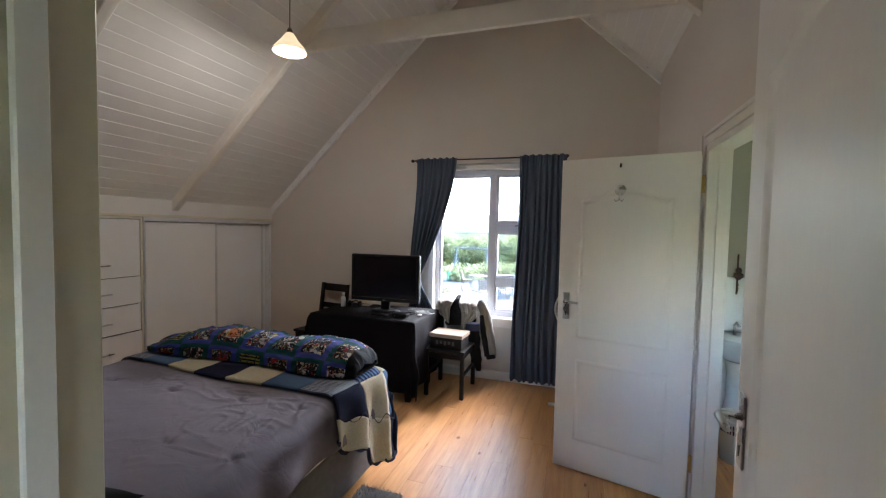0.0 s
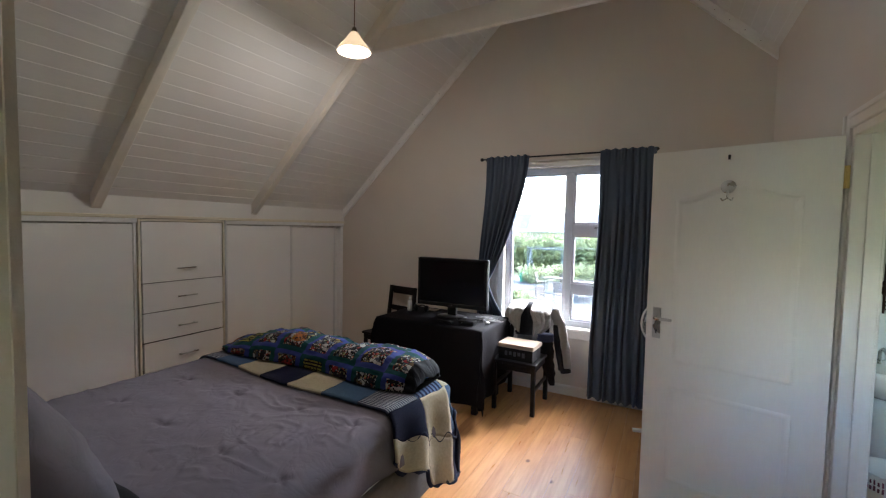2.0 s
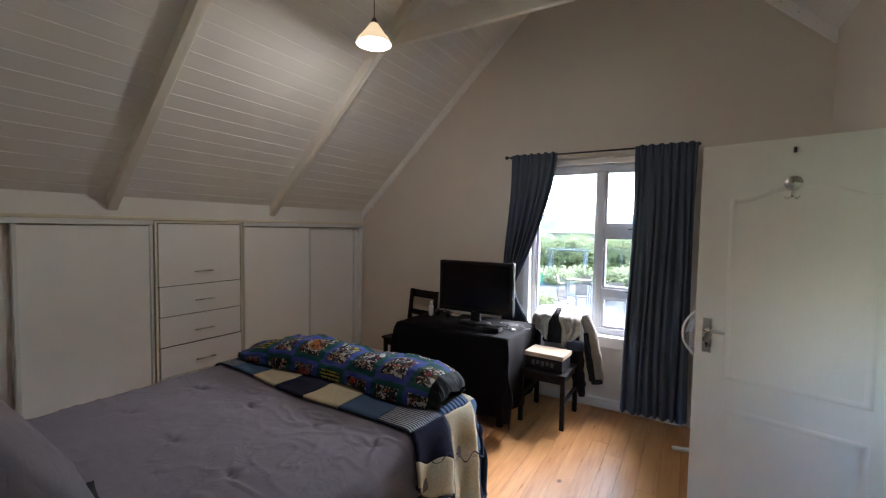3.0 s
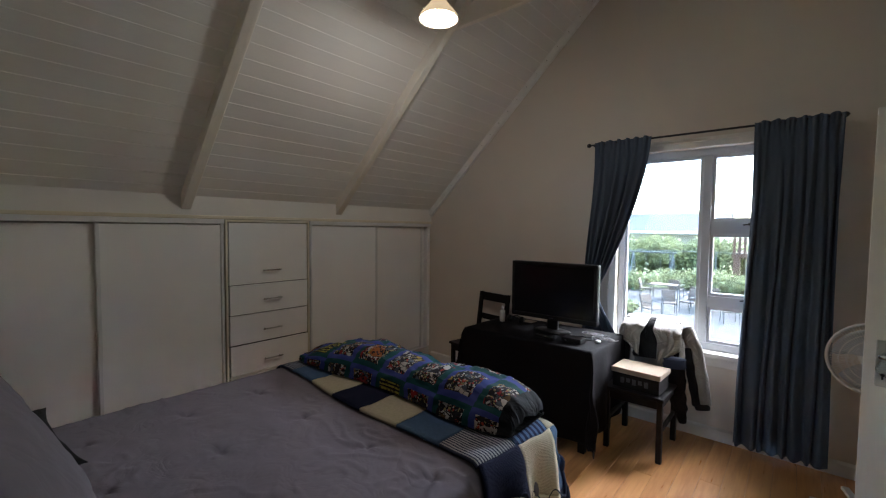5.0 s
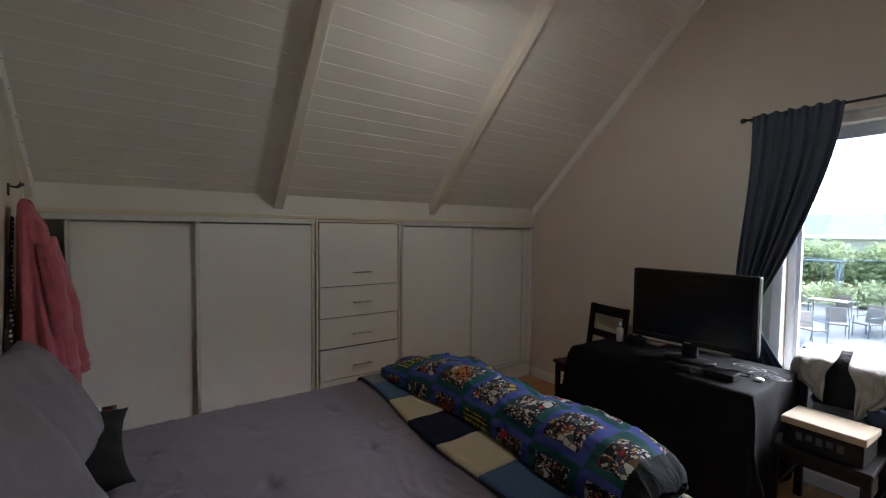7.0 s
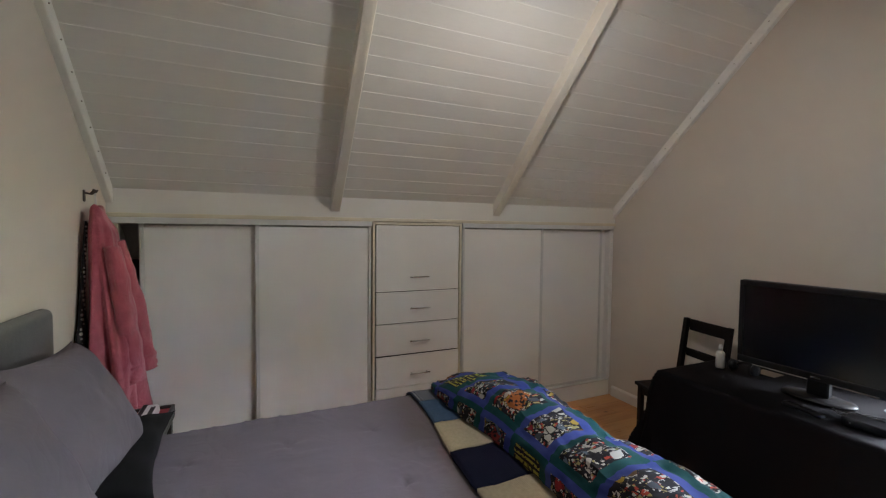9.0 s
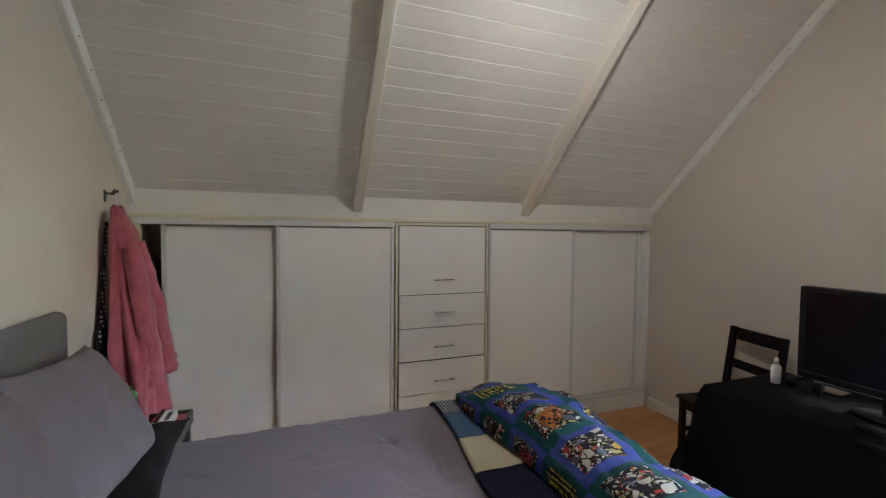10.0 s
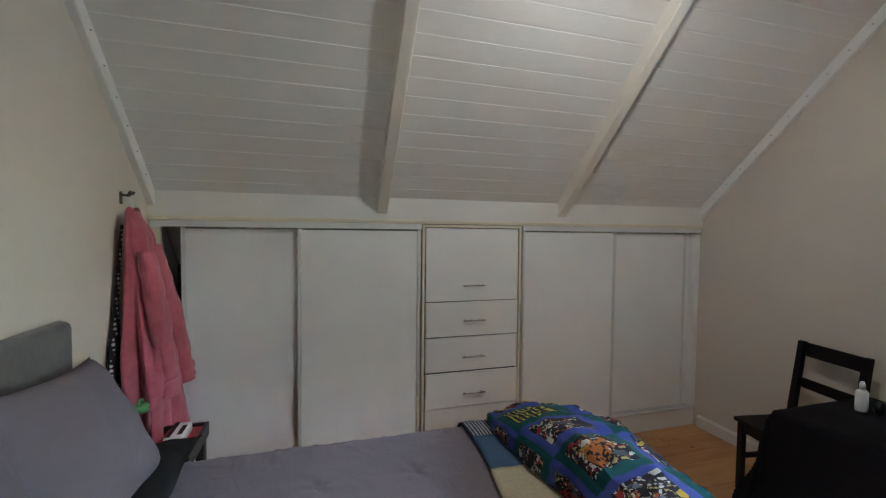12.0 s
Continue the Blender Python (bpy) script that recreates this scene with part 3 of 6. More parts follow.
m = B(x0 - 0.06, x1 + 0.06, YN - 0.016, YN, z1, z1 + 0.075, bev=0.004)
box(m, x0 - 0.06, x1 + 0.06, YN - 0.026, YN - 0.016, z1 + 0.045, z1 + 0.075, 0.004)
part("architrave", m, GLOSS, window)


# ---- built-in cupboards ----
def slide_door(name, y0, y1, z0, z1, x, label):
    ob = thing(name, label, "wardrobe door", (x, (y0 + y1) / 2, z0), "sliding wardrobe doors")
    part("panel", B(x - 0.016, x - 0.006, y0 + 0.02, y1 - 0.02, z0 + 0.02, z1 - 0.01, bev=0.001), MELAMINE, ob)
    for a in (y0, y1 - 0.026):
        m = B(x - 0.022, x, a, a + 0.026, z0, z1, bev=0.002)
        box(m, x - 0.002, x + 0.006, a + 0.004, a + 0.009, z0, z1, 0.001)
        part("stile", m, ALU, ob, "aluminium edge profile")
    part("bottom_rail", B(x - 0.02, x - 0.002, y0 + 0.026, y1 - 0.026, z0, z0 + 0.022, bev=0.002), ALU, ob, "aluminium bottom rail")
    return ob


def carcass(y0, y1, label, shelves):
    ob = thing("wardrobe", label, "wardrobe", (XW - 0.25, (y0 + y1) / 2, 0), "built-in wardrobes")
    part("plinth", B(XW - 0.5, XW - 0.012, y0 + 0.002, y1 - 0.002, 0.0, 0.145, bev=0.002), MELAMINE, ob)
    # coloured as shade, so the wardrobe's open gap reads dark
    part("back_panel", B(XW - 0.42, XW - 0.40, y0 + 0.02, y1 - 0.02, 0.145, 1.36), INNER_SHADE, ob)
    for a in (y0, y1 - 0.018):
        part("side_panel", prism(bmesh.new(), [(XW - 0.4, 0.145), (XW - 0.075, 0.145), (XW - 0.075, 1.60), (XW - 0.2, 1.58), (XW - 0.4, 1.36)], a + 0.002, a + 0.018), MELAMINE, ob)
    for z in shelves:
        part("shelf", B(XW - 0.39, XW - 0.08, y0 + 0.02, y1 - 0.02, z, z + 0.018, bev=0.001), MELAMINE, ob)
    m = B(XW - 0.07, XW + 0.008, y0 + 0.002, y1 - 0.002, 1.598, 1.635, bev=0.002)
    part("top_track", m, ALU, ob, "aluminium top track")
    part("bottom_track", B(XW - 0.07, XW - 0.004, y0 + 0.004, y1 - 0.004, 0.145, 0.158, bev=0.002), ALU, ob, "aluminium bottom track")
    return ob


carcass(YS + 0.005, 2.022, "white built-in wardrobe under the eaves, partly open", (1.09, 0.62))
carcass(2.752, 4.372, "white built-in wardrobe under the eaves, closed", (1.0, 0.6))
slide_door("sliding_door", 0.615, 1.285, 0.16, 1.60, XW - 0.036, "white wardrobe sliding door with aluminium edges")
slide_door("sliding_door", 1.245, 2.018, 0.16, 1.60, XW - 0.004, "white wardrobe sliding door with aluminium edges")
slide_door("sliding_door", 2.756, 3.555, 0.16, 1.60, XW - 0.004, "white wardrobe sliding door with aluminium edges")
slide_door("sliding_door", 3.515, 4.265, 0.16, 1.60, XW - 0.036, "white wardrobe sliding door with aluminium edges")
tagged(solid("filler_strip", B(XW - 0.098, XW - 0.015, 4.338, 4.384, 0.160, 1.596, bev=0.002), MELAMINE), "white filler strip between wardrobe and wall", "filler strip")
tagged(solid("filler_strip", B(XW - 0.100, XW - 0.068, 4.250, 4.336, 0.160, 1.596, bev=0.002), MELAMINE), "white recessed filler strip beside the sliding door", "filler strip")
tagged(solid("filler_strip", B(XW - 0.03, XW + 0.004, YS, 0.525, 0.146, 1.597, bev=0.002), EDGE), "cream filler strip beside the wardrobe", "filler strip")

chest = thing("drawer_unit", "white built-in unit with a flap and four drawers", "drawers", (XW - 0.2, 2.387, 0))
part("plinth", B(XW - 0.4, XW - 0.012, 2.026, 2.748, 0.0, 0.145, bev=0.002), MELAMINE, chest)
part("side_panel", B(XW - 0.4, XW + 0.004, 2.026, 2.044, 0.146, 1.40, bev=0.002), EDGE, chest, "cream edged side panel")
part("side_panel", B(XW - 0.4, XW + 0.004, 2.73, 2.748, 0.146, 1.40, bev=0.002), EDGE, chest, "cream edged side panel")
m = B(XW - 0.14, XW + 0.004, 2.026, 2.044, 1.4002, 1.632, bev=0.002)
box(m, XW - 0.14, XW + 0.004, 2.73, 2.748, 1.4002, 1.632, 0.002)
box(m, XW - 0.14, XW + 0.004, 2.0442, 2.7298, 1.614, 1.632, 0.002)
part("top_edging", m, EDGE, chest, "cream edging strip")
# solid block in the shade colour, added to darken gaps round the drawers
part("inner_box", B(XW - 0.35, XW - 0.03, 2.046, 2.728, 0.15, 1.35), INNER_SHADE, chest)


def handle_bar(parent, y, z, x):
    m = T([(x, y - 0.062, z), (x + 0.026, y - 0.062, z), (x + 0.028, y - 0.058, z)], 0.0045, 8)
    tube(m, [(x, y + 0.062, z), (x + 0.026, y + 0.062, z), (x + 0.028, y + 0.058, z)], 0.0045, 8)
    tube(m, [(x + 0.028, y - 0.08, z), (x + 0.028, y + 0.08, z)], 0.0055, 8)
    part("handle", m, CHROME, parent, "satin metal bar handle", True)


for k, (za, zb, zh, pull) in enumerate(((1.116, 1.608, 1.222, 0.0), (0.876, 1.110, 0.985, 0.006), (0.636, 0.868, 0.735, 0.002), (0.392, 0.626, 0.487, 0.012), (0.152, 0.386, 0.25, 0.004))):
    m = B(XW - 0.016 + pull, XW + 0.002 + pull, 2.052, 2.722, za, zb, bev=0.0015)
    if pull:
        box(m, XW - 0.06, XW - 0.016 + pull, 2.06, 2.714, za + 0.02, zb - 0.03)
    dr = part("drawer_front" if k else "flap_door", m, MELAMINE, chest)
    handle_bar(dr, 2.388, zh, XW + 0.002 + pull)

# ---- bed ----
BX0, BX1, BY0, BY1, BZ = -2.79, -1.09, 0.56, 2.50, 0.675
bed = thing("bed", "made double bed with a mauve grey comforter and grey headboard", "bed", (-1.94, 1.5, 0))
part("divan_base", B(BX0 + 0.05, BX1 - 0.05, BY0, BY1 - 0.05, 0.05, 0.36, bev=0.02, seg=2), DIVAN, bed, "grey fabric divan base")
for x in (BX0 + 0.15, BX1 - 0.15):
    for y in (BY0 + 0.12, BY1 - 0.17):
        part("foot", lathe(bmesh.new(), (x, y, 0), [(0.022, 0), (0.026, 0.05)], 12), BLACKPLASTIC, bed, "black plastic foot")
part("mattress", B(BX0 + 0.04, BX1 - 0.04, BY0 + 0.01, BY1 - 0.04, 0.36, 0.63, bev=0.04, seg=3), WHITEPLASTIC, bed, "white mattress")
m = B(BX0 + 0.07, BX1 + 0.01, YS + 0.012, BY0 - 0.016, 0.10, 1.26, bev=0.03, seg=3)
soft(part("headboard", m, HEADB, bed, "grey woven fabric headboard"))


def fall(s, r):
    """How far a cloth has gone past an edge (x) and down (z) after s of its length, round a radius r."""
    if s <= 0:
        return s, 0.0
    q = r * math.pi / 2
    if s < q:
        a = s / r
        return r * math.sin(a), r * (1 - math.cos(a))
    return r, r + (s - q)


def over_bed(u, v, lift=0.0, r=0.07, flare=0.10):
    """Point of a cloth lying over the bed. u runs over the width, v over the length; past the edges it hangs."""
    hx0, hx1, hy = BX0 + r, BX1 - r, BY1 - r
    if u > hx1:
        ox, dx = fall(u - hx1, r + lift)
        x = hx1 + ox + flare * max(0, dx - 0.1)
    elif u < hx0:
        ox, dx = fall(hx0 - u, r + lift)
        x = hx0 - ox - flare * 0.3 * max(0, dx - 0.1)
    else:
        x, dx = u, 0.0
    if v > hy:
        oy, dy = fall(v - hy, r + lift)
        y = hy + oy + flare * max(0, dy - 0.1)
    else:
        y, dy = v, 0.0
    z = BZ + lift - math.hypot(dx, dy)
    return Vector((x, y, z)), dx, dy


TUFTS = [(bx, by) for bx in (-2.45, -2.0, -1.55, -1.2) for by in (0.95, 1.38, 1.78, 2.2)]


def comforter_fn(u, v):
    p, dx, dy = over_bed(u, v)
    h = 0.007 * nz(u, v, 1.0, 3.0) + 0.003 * nz(u, v, 4.0, 9.0)
    rid = 1 - abs(nz(u * 0.6 + 0.25 * nz(u, v, 3, 5), v * 1.3, 2.0, 7.0)) * 2
    h += 0.006 * max(0.0, rid - 0.72) / 0.28 * smooth01(-0.1, 0.35, nz(u, v, 8.0, 2.3))
    rid = 1 - abs(nz(u * 1.4, v * 0.6 + 0.2 * nz(u, v, 5, 6), 6.0, 8.0)) * 2
    h += 0.005 * max(0.0, rid - 0.75) / 0.25 * smooth01(0.0, 0.4, nz(u, v, 12.0, 2.6))
    for k, (tx, ty) in enumerate(TUFTS):
        tx, ty = tx + 0.05 * math.sin(k * 3.1), ty + 0.05 * math.cos(k * 1.7)
        d2 = (u - tx) ** 2 + (v - ty) ** 2
        if d2 < 0.09:
            d = math.sqrt(d2)
            ang = math.atan2(v - ty, u - tx)
            h -= 0.014 * math.exp(-d2 / 0.0006)
            h += 0.008 * math.exp(-d / 0.045) * math.sin(ang * 4 + k * 2.0 + 3 * nz(u, v, k, 6))
    if dx > 0 or dy > 0:
        a = min(1, (dx + dy) / 0.2)
        f = a * (0.018 * math.sin(v * 17 + 2 * nz(u, v, 0, 2)) + 0.012 * nz(u, v, 7, 8))
        p.x += f * (1 if u > -1.9 else -1) * (dx > 0)
        p.y += f * (dy > 0)
        h *= 1 - 0.6 * a
        p.z -= 0.02 * a * nz(u * 0.5, v, 3, 3)
    p.z += h
    return p


m = sheet(bmesh.new(), comforter_fn, BX0 - 0.20, BX1 + 0.22, 210, BY0 + 0.01, BY1 + 0.16, 210)
thick(m, 0.022)
part("comforter", m, COMFORTER, bed, "mauve grey tufted cotton comforter", True)


def pillow(parent_name, label, centre, size, rot, material, seed=0):
    """A soft stuffed pillow with drawn-out corners and creases."""
    w, h, t = size
    rm = Euler([radians(a) for a in rot]).to_matrix()
    ob = thing(parent_name, label, "pillow", centre, "pillows on the bed")
    m = bmesh.new()
    n = 40
    for s in (1, -1):
        def fn(u, v, s=s):
            e = max(0.0, (1 - abs(u) ** 2.6)) * max(0.0, (1 - abs(v) ** 2.6))
            d = t / 2 * e ** 0.42
            tip = 1 + 0.05 * (abs(u) * abs(v)) ** 4
            x = u * w / 2 * (1 - 0.09 * (1 - v * v) * abs(u) ** 5) * tip
            y = v * h / 2 * (1 - 0.10 * (1 - u * u) * abs(v) ** 5) * tip
            ed = max(abs(u), abs(v))
            cr = 0.010 * ed ** 3 * math.sin(9 * (u if abs(v) > abs(u) else v) + seed) * e ** 0.3
            z = s * (d + cr + 0.010 * e * nz(u + seed, v, s, 2.2) + 0.005 * e * nz(u, v + seed, s, 6))
            return Vector(centre) + rm @ Vector((x, y, z))
        sheet(m, fn, -1, 1, n, -1, 1, n)
    bmesh.ops.remove_doubles(m, verts=m.verts, dist=0.0006)
    part("pillow_case", m, material, ob, "", True)
    return ob


pillow("pillow", "mauve grey cotton pillow leaning on the headboard", (-2.33, 0.705, 0.950), (0.61, 0.47, 0.21), (119, -6, -3), PILLOW, 1)
pillow("pillow", "mauve grey cotton pillow leaning on the headboard", (-1.67, 0.765, 0.925), (0.80, 0.55, 0.22), (116, -3, -2), PILLOW, 7)
pillow("pillow", "charcoal cotton pillow lying at the bed's edge", (-2.44, 0.74, 0.735), (0.62, 0.40, 0.11), (4, 2, 4), CHARCOAL, 9)
pillow("pillow", "charcoal cotton pillow lying at the bed's edge", (-1.48, 0.77, 0.735), (0.62, 0.42, 0.11), (4, -2, -4), CHARCOAL, 12)


# ---- patchwork blanket ----
def knit_mat(name, c1, c2=None, stripe=40.0, rough=0.95):
    m = bpy.data.materials.new(name)
    m.use_nodes = True
    n, l = m.node_tree.nodes, m.node_tree.links
    b = n["Principled BSDF"]
    b.inputs["Roughness"].default_value = rough
    b.inputs["Specular IOR Level"].default_value = 0.15
    uv = n.new("ShaderNodeUVMap")
    sep = n.new("ShaderNodeSeparateXYZ")
    l.new(uv.outputs[0], sep.inputs[0])
    nzn = n.new("ShaderNodeTexNoise")
    nzn.inputs["Scale"].default_value = 60
    l.new(uv.outputs[0], nzn.inputs["Vector"])
    w = n.new("ShaderNodeMath")
    w.operation = "MULTIPLY_ADD"
    w.inputs[1].default_value = 0.004
    l.new(nzn.outputs[0], w.inputs[0])
    l.new(sep.outputs[1], w.inputs[2])
    def wave(src, freq):
        a = n.new("ShaderNodeMath")
        a.operation = "MULTIPLY"
        a.inputs[1].default_value = freq
        l.new(src, a.inputs[0])
        s = n.new("ShaderNodeMath")
        s.operation = "SINE"
        l.new(a.outputs[0], s.inputs[0])
        return s.outputs[0]
    rows, cols = wave(w.outputs[0], 1150.0), wave(sep.outputs[0], 1000.0)
    h = n.new("ShaderNodeMath")
    h.operation = "ADD"
    l.new(rows, h.inputs[0])
    l.new(cols, h.inputs[1])
    bp = n.new("ShaderNodeBump")
    bp.inputs["Strength"].default_value = 0.35
    bp.inputs["Distance"].default_value = 0.003
    l.new(h.outputs[0], bp.inputs["Height"])
    l.new(bp.outputs[0], b.inputs["Normal"])
    mx = n.new("ShaderNodeMix")
    mx.data_type = "RGBA"
    mx.inputs[6].default_value = (*c1, 1)
    mx.inputs[7].default_value = (*(c2 or [c * 0.7 for c in c1]), 1)
    if c2:
        st = n.new("ShaderNodeMath")
        st.operation = "GREATER_THAN"
        st.inputs[1].default_value = 0.0
        l.new(wave(w.outputs[0], stripe * 2 * math.pi), st.inputs[0])
        l.new(st.outputs[0], mx.inputs["Factor"])
    else:
        l.new(nzn.outputs[0], mx.inputs["Factor"])
    l.new(mx.outputs[2], b.inputs["Base Color"])
    return m


K_DENIM = knit_mat("denim_knit", (0.085, 0.15, 0.27))
K_CREAM = knit_mat("cream_knit", (0.64, 0.57, 0.41))
K_NAVY = knit_mat("navy_knit", (0.014, 0.017, 0.045))
K_STRIPE = knit_mat("striped_grey_knit", (0.34, 0.36, 0.40), (0.045, 0.055, 0.09), 62)
K_BLUES = knit_mat("striped_blue_knit", (0.11, 0.17, 0.32), (0.025, 0.035, 0.09), 30)
K_EDGE = knit_mat("blanket_edging", (0.035, 0.045, 0.08))

blanket = thing("patchwork_blanket", "knitted patchwork blanket in blue, navy and cream over the bed's foot", "blanket", (-1.94, 2.2, BZ))
PW = 0.252
COLS, ROWS_B = 9, 3
SCHEME = [[K_STRIPE, K_DENIM, K_CREAM, K_NAVY, K_CREAM, K_DENIM, K_STRIPE, K_NAVY, K_CREAM],
          [K_DENIM, K_CREAM, K_NAVY, K_DENIM, K_NAVY, K_CREAM, K_BLUES, K_CREAM, K_CREAM],
          [K_CREAM, K_NAVY, K_BLUES, K_CREAM, K_STRIPE, K_NAVY, K_CREAM, K_DENIM, K_NAVY]]
BU0 = BX0 - 0.06


def blanket_fn(u, v):
    # u along the width from the west edge, v from the head side; the front edge slants and waves
    vv = 2.01 - 0.085 * (u / 1.7) + 0.02 * math.sin(u * 5.2) * (1 - v / 0.66) + v
    edge = 1.70
    if u > edge:
        u = edge + (u - edge) * (0.45 + 0.55 * smooth01(0.0, 0.5, v) + 0.08 * abs(math.sin(math.pi * v / PW)))
    p, dx, dy = over_bed(BU0 + u, vv, 0.02, 0.07, 0.12)
    a = min(1, (dx + dy) / 0.18)
    wob = 0.022 * math.sin(vv * 21 + 1.0) + 0.015 * nz(u, vv, 9, 7)
    if dx > 0:
        p.x += a * wob
        p.z += a * 0.02 * math.sin(vv * 28)
    if dy > 0:
        p.y += a * (0.020 * math.sin(u * 19))
    p.z += (1 - a) * (0.012 * abs(nz(u, vv, 2, 5)) + 0.004 * math.sin(v * 40) * 0.4)
    return p


for r in range(ROWS_B):
    for c in range(COLS):
        m = sheet(bmesh.new(), blanket_fn, c * PW - 0.001, (c + 1) * PW + 0.001, 12, r * PW - 0.001, (r + 1) * PW + 0.001, 12)
        thick(m, 0.014)
        part("patch", m, SCHEME[r][c], blanket, "", True)
m = bmesh.new()
pts = [blanket_fn(COLS * PW + 0.004, ROWS_B * PW * i / 50) for i in range(51)]
tube(m, [p + Vector((0.004 * math.sin(i * 1.3), 0, 0.012 * math.sin(i * 0.9))) for i, p in enumerate(pts)], 0.012, 8)
pts = [blanket_fn((COLS - 1) * PW + 0.03 * math.sin(i * 0.62), 0.12 + (ROWS_B * PW - 0.12) * i / 50) + Vector((0.008, 0, 0)) for i in range(51)]
tube(m, pts, 0.008, 6)
pts = [blanket_fn(COLS * PW * i / 110, ROWS_B * PW) for i in range(111)]
tube(m, pts, 0.012, 6)
part("edging", m, K_EDGE, blanket, "dark crocheted edging", True)

# ---- printed quilt ----
QUILT = bpy.data.materials.new("printed_quilt")
QUILT.use_nodes = True
qn, ql = QUILT.node_tree.nodes, QUILT.node_tree.links
qb = qn["Principled BSDF"]
qb.inputs["Roughness"].default_value = 0.75
qb.inputs["Specular IOR Level"].default_value = 0.25
quv = qn.new("ShaderNodeUVMap")


def qmath(op, a, b=None, c=None):
    nd = qn.new("ShaderNodeMath")
    nd.operation = op
    for i, s in enumerate((a, b, c)):
        if s is None:
            continue
        if isinstance(s, (int, float)):
            nd.inputs[i].default_value = s
        else:
            ql.new(s, nd.inputs[i])
    return nd.outputs[0]


def qmix(f, a, b):
    nd = qn.new("ShaderNodeMix")
    nd.data_type = "RGBA"
    if isinstance(f, (int, float)):
        nd.inputs["Factor"].default_value = f
    else:
        ql.new(f, nd.inputs["Factor"])
    for i, s in ((6, a), (7, b)):
        if isinstance(s, tuple):
            nd.inputs[i].default_value = (*s, 1)
        else:
            ql.new(s, nd.inputs[i])
    return nd.outputs[2]


qs = qn.new("ShaderNodeSeparateXYZ")
ql.new(quv.outputs[0], qs.inputs[0])
CELL = 0.22
cu, cv = qmath("DIVIDE", qs.outputs[0], CELL), qmath("DIVIDE", qs.outputs[1], CELL)
iu, iv = qmath("FLOOR", cu), qmath("FLOOR", cv)
fu, fv = qmath("ABSOLUTE", qmath("SUBTRACT", qmath("FRACT", cu), 0.5)), qmath("ABSOLUTE", qmath("SUBTRACT", qmath("FRACT", cv), 0.5))
inside = qmath("LESS_THAN", qmath("MAXIMUM", fu, fv), 0.345)
chk = qmath("ABSOLUTE", qmath("MODULO", qmath("ADD", iu, iv), 2.0))
cell_id = qn.new("ShaderNodeCombineXYZ")
ql.new(iu, cell_id.inputs[0])
ql.new(iv, cell_id.inputs[1])
cw = qn.new("ShaderNodeTexWhiteNoise")
cw.noise_dimensions = "2D"
ql.new(cell_id.outputs[0], cw.inputs["Vector"])
base_pick = qn.new("ShaderNodeValToRGB")
base_pick.color_ramp.interpolation = "CONSTANT"
el = base_pick.color_ramp.elements
el[0].position, el[0].color = 0.0, (0.02, 0.02, 0.025, 1)
el[1].position, el[1].color = 0.20, (0.40, 0.38, 0.36, 1)
for pos, col in ((0.36, (0.25, 0.025, 0.02, 1)), (0.48, (0.02, 0.02, 0.03, 1)), (0.62, (0.30, 0.10, 0.02, 1)), (0.74, (0.05, 0.10, 0.04, 1)), (0.84, (0.36, 0.36, 0.06, 1))):
    e = el.new(pos)
    e.color = col
ql.new(cw.outputs["Value"], base_pick.inputs[0])
csep = qn.new("ShaderNodeSeparateColor")
ql.new(cw.outputs["Color"], csep.inputs[0])
qnz = qn.new("ShaderNodeTexNoise")
qnz.inputs["Scale"].default_value = 16
qnz.inputs["Detail"].default_value = 5
ql.new(quv.outputs[0], qnz.inputs["Vector"])


def qvor(scale, distance, feature="F1"):
    nd = qn.new("ShaderNodeTexVoronoi")
    nd.distance, nd.feature = distance, feature
    nd.inputs["Scale"].default_value = scale
    ql.new(quv.outputs[0], nd.inputs["Vector"])
    return nd


def qramp(src, stops):
    nd = qn.new("ShaderNodeValToRGB")
    nd.color_ramp.interpolation = "CONSTANT"
    e = nd.color_ramp.elements
    e[0].position, e[0].color = 0.0, (*stops[0][1], 1)
    e[1].position, e[1].color = stops[1][0], (*stops[1][1], 1)
    for pos, col in stops[2:]:
        e.new(pos).color = (*col, 1)
    ql.new(src, nd.inputs[0])
    return nd.outputs[0]


def qchan(nd, i):
    sp = qn.new("ShaderNodeSeparateColor")
    ql.new(nd.outputs["Color"], sp.inputs[0])
    return sp.outputs[i]


# printed pictures: angular patches, dark outlines, a figure in the middle, lines of print
shapes, bits = qvor(36, "CHEBYCHEV"), qvor(105, "CHEBYCHEV")
pick = qmath("FRACT", qmath("ADD", qchan(shapes, 0), csep.outputs[1]))
INKS = [(0, (0.012, 0.012, 0.016)), (0.24, (0.42, 0.40, 0.36)), (0.44, (0.014, 0.014, 0.02)), (0.54, (0.10, 0.055, 0.02)), (0.62, (0.26, 0.018, 0.02)), (0.70, (0.05, 0.06, 0.08)), (0.80, (0.36, 0.24, 0.03)), (0.87, (0.015, 0.012, 0.015)), (0.94, (0.10, 0.13, 0.17))]
blocks = qramp(pick, INKS)
fine_ink = qramp(qchan(bits, 1), [(0, (0.008, 0.008, 0.012)), (0.40, (0.46, 0.44, 0.40)), (0.58, (0.012, 0.012, 0.02)), (0.80, (0.34, 0.05, 0.03)), (0.88, (0.30, 0.26, 0.10))])
scribble = qmath("GREATER_THAN", qmath("MULTIPLY_ADD", qnz.outputs[0], 0.9, qchan(shapes, 2)), 0.84)
drawn = qmix(scribble, blocks, fine_ink)
lines = qmath("LESS_THAN", qvor(36, "EUCLIDEAN", "DISTANCE_TO_EDGE").outputs["Distance"], 0.035)
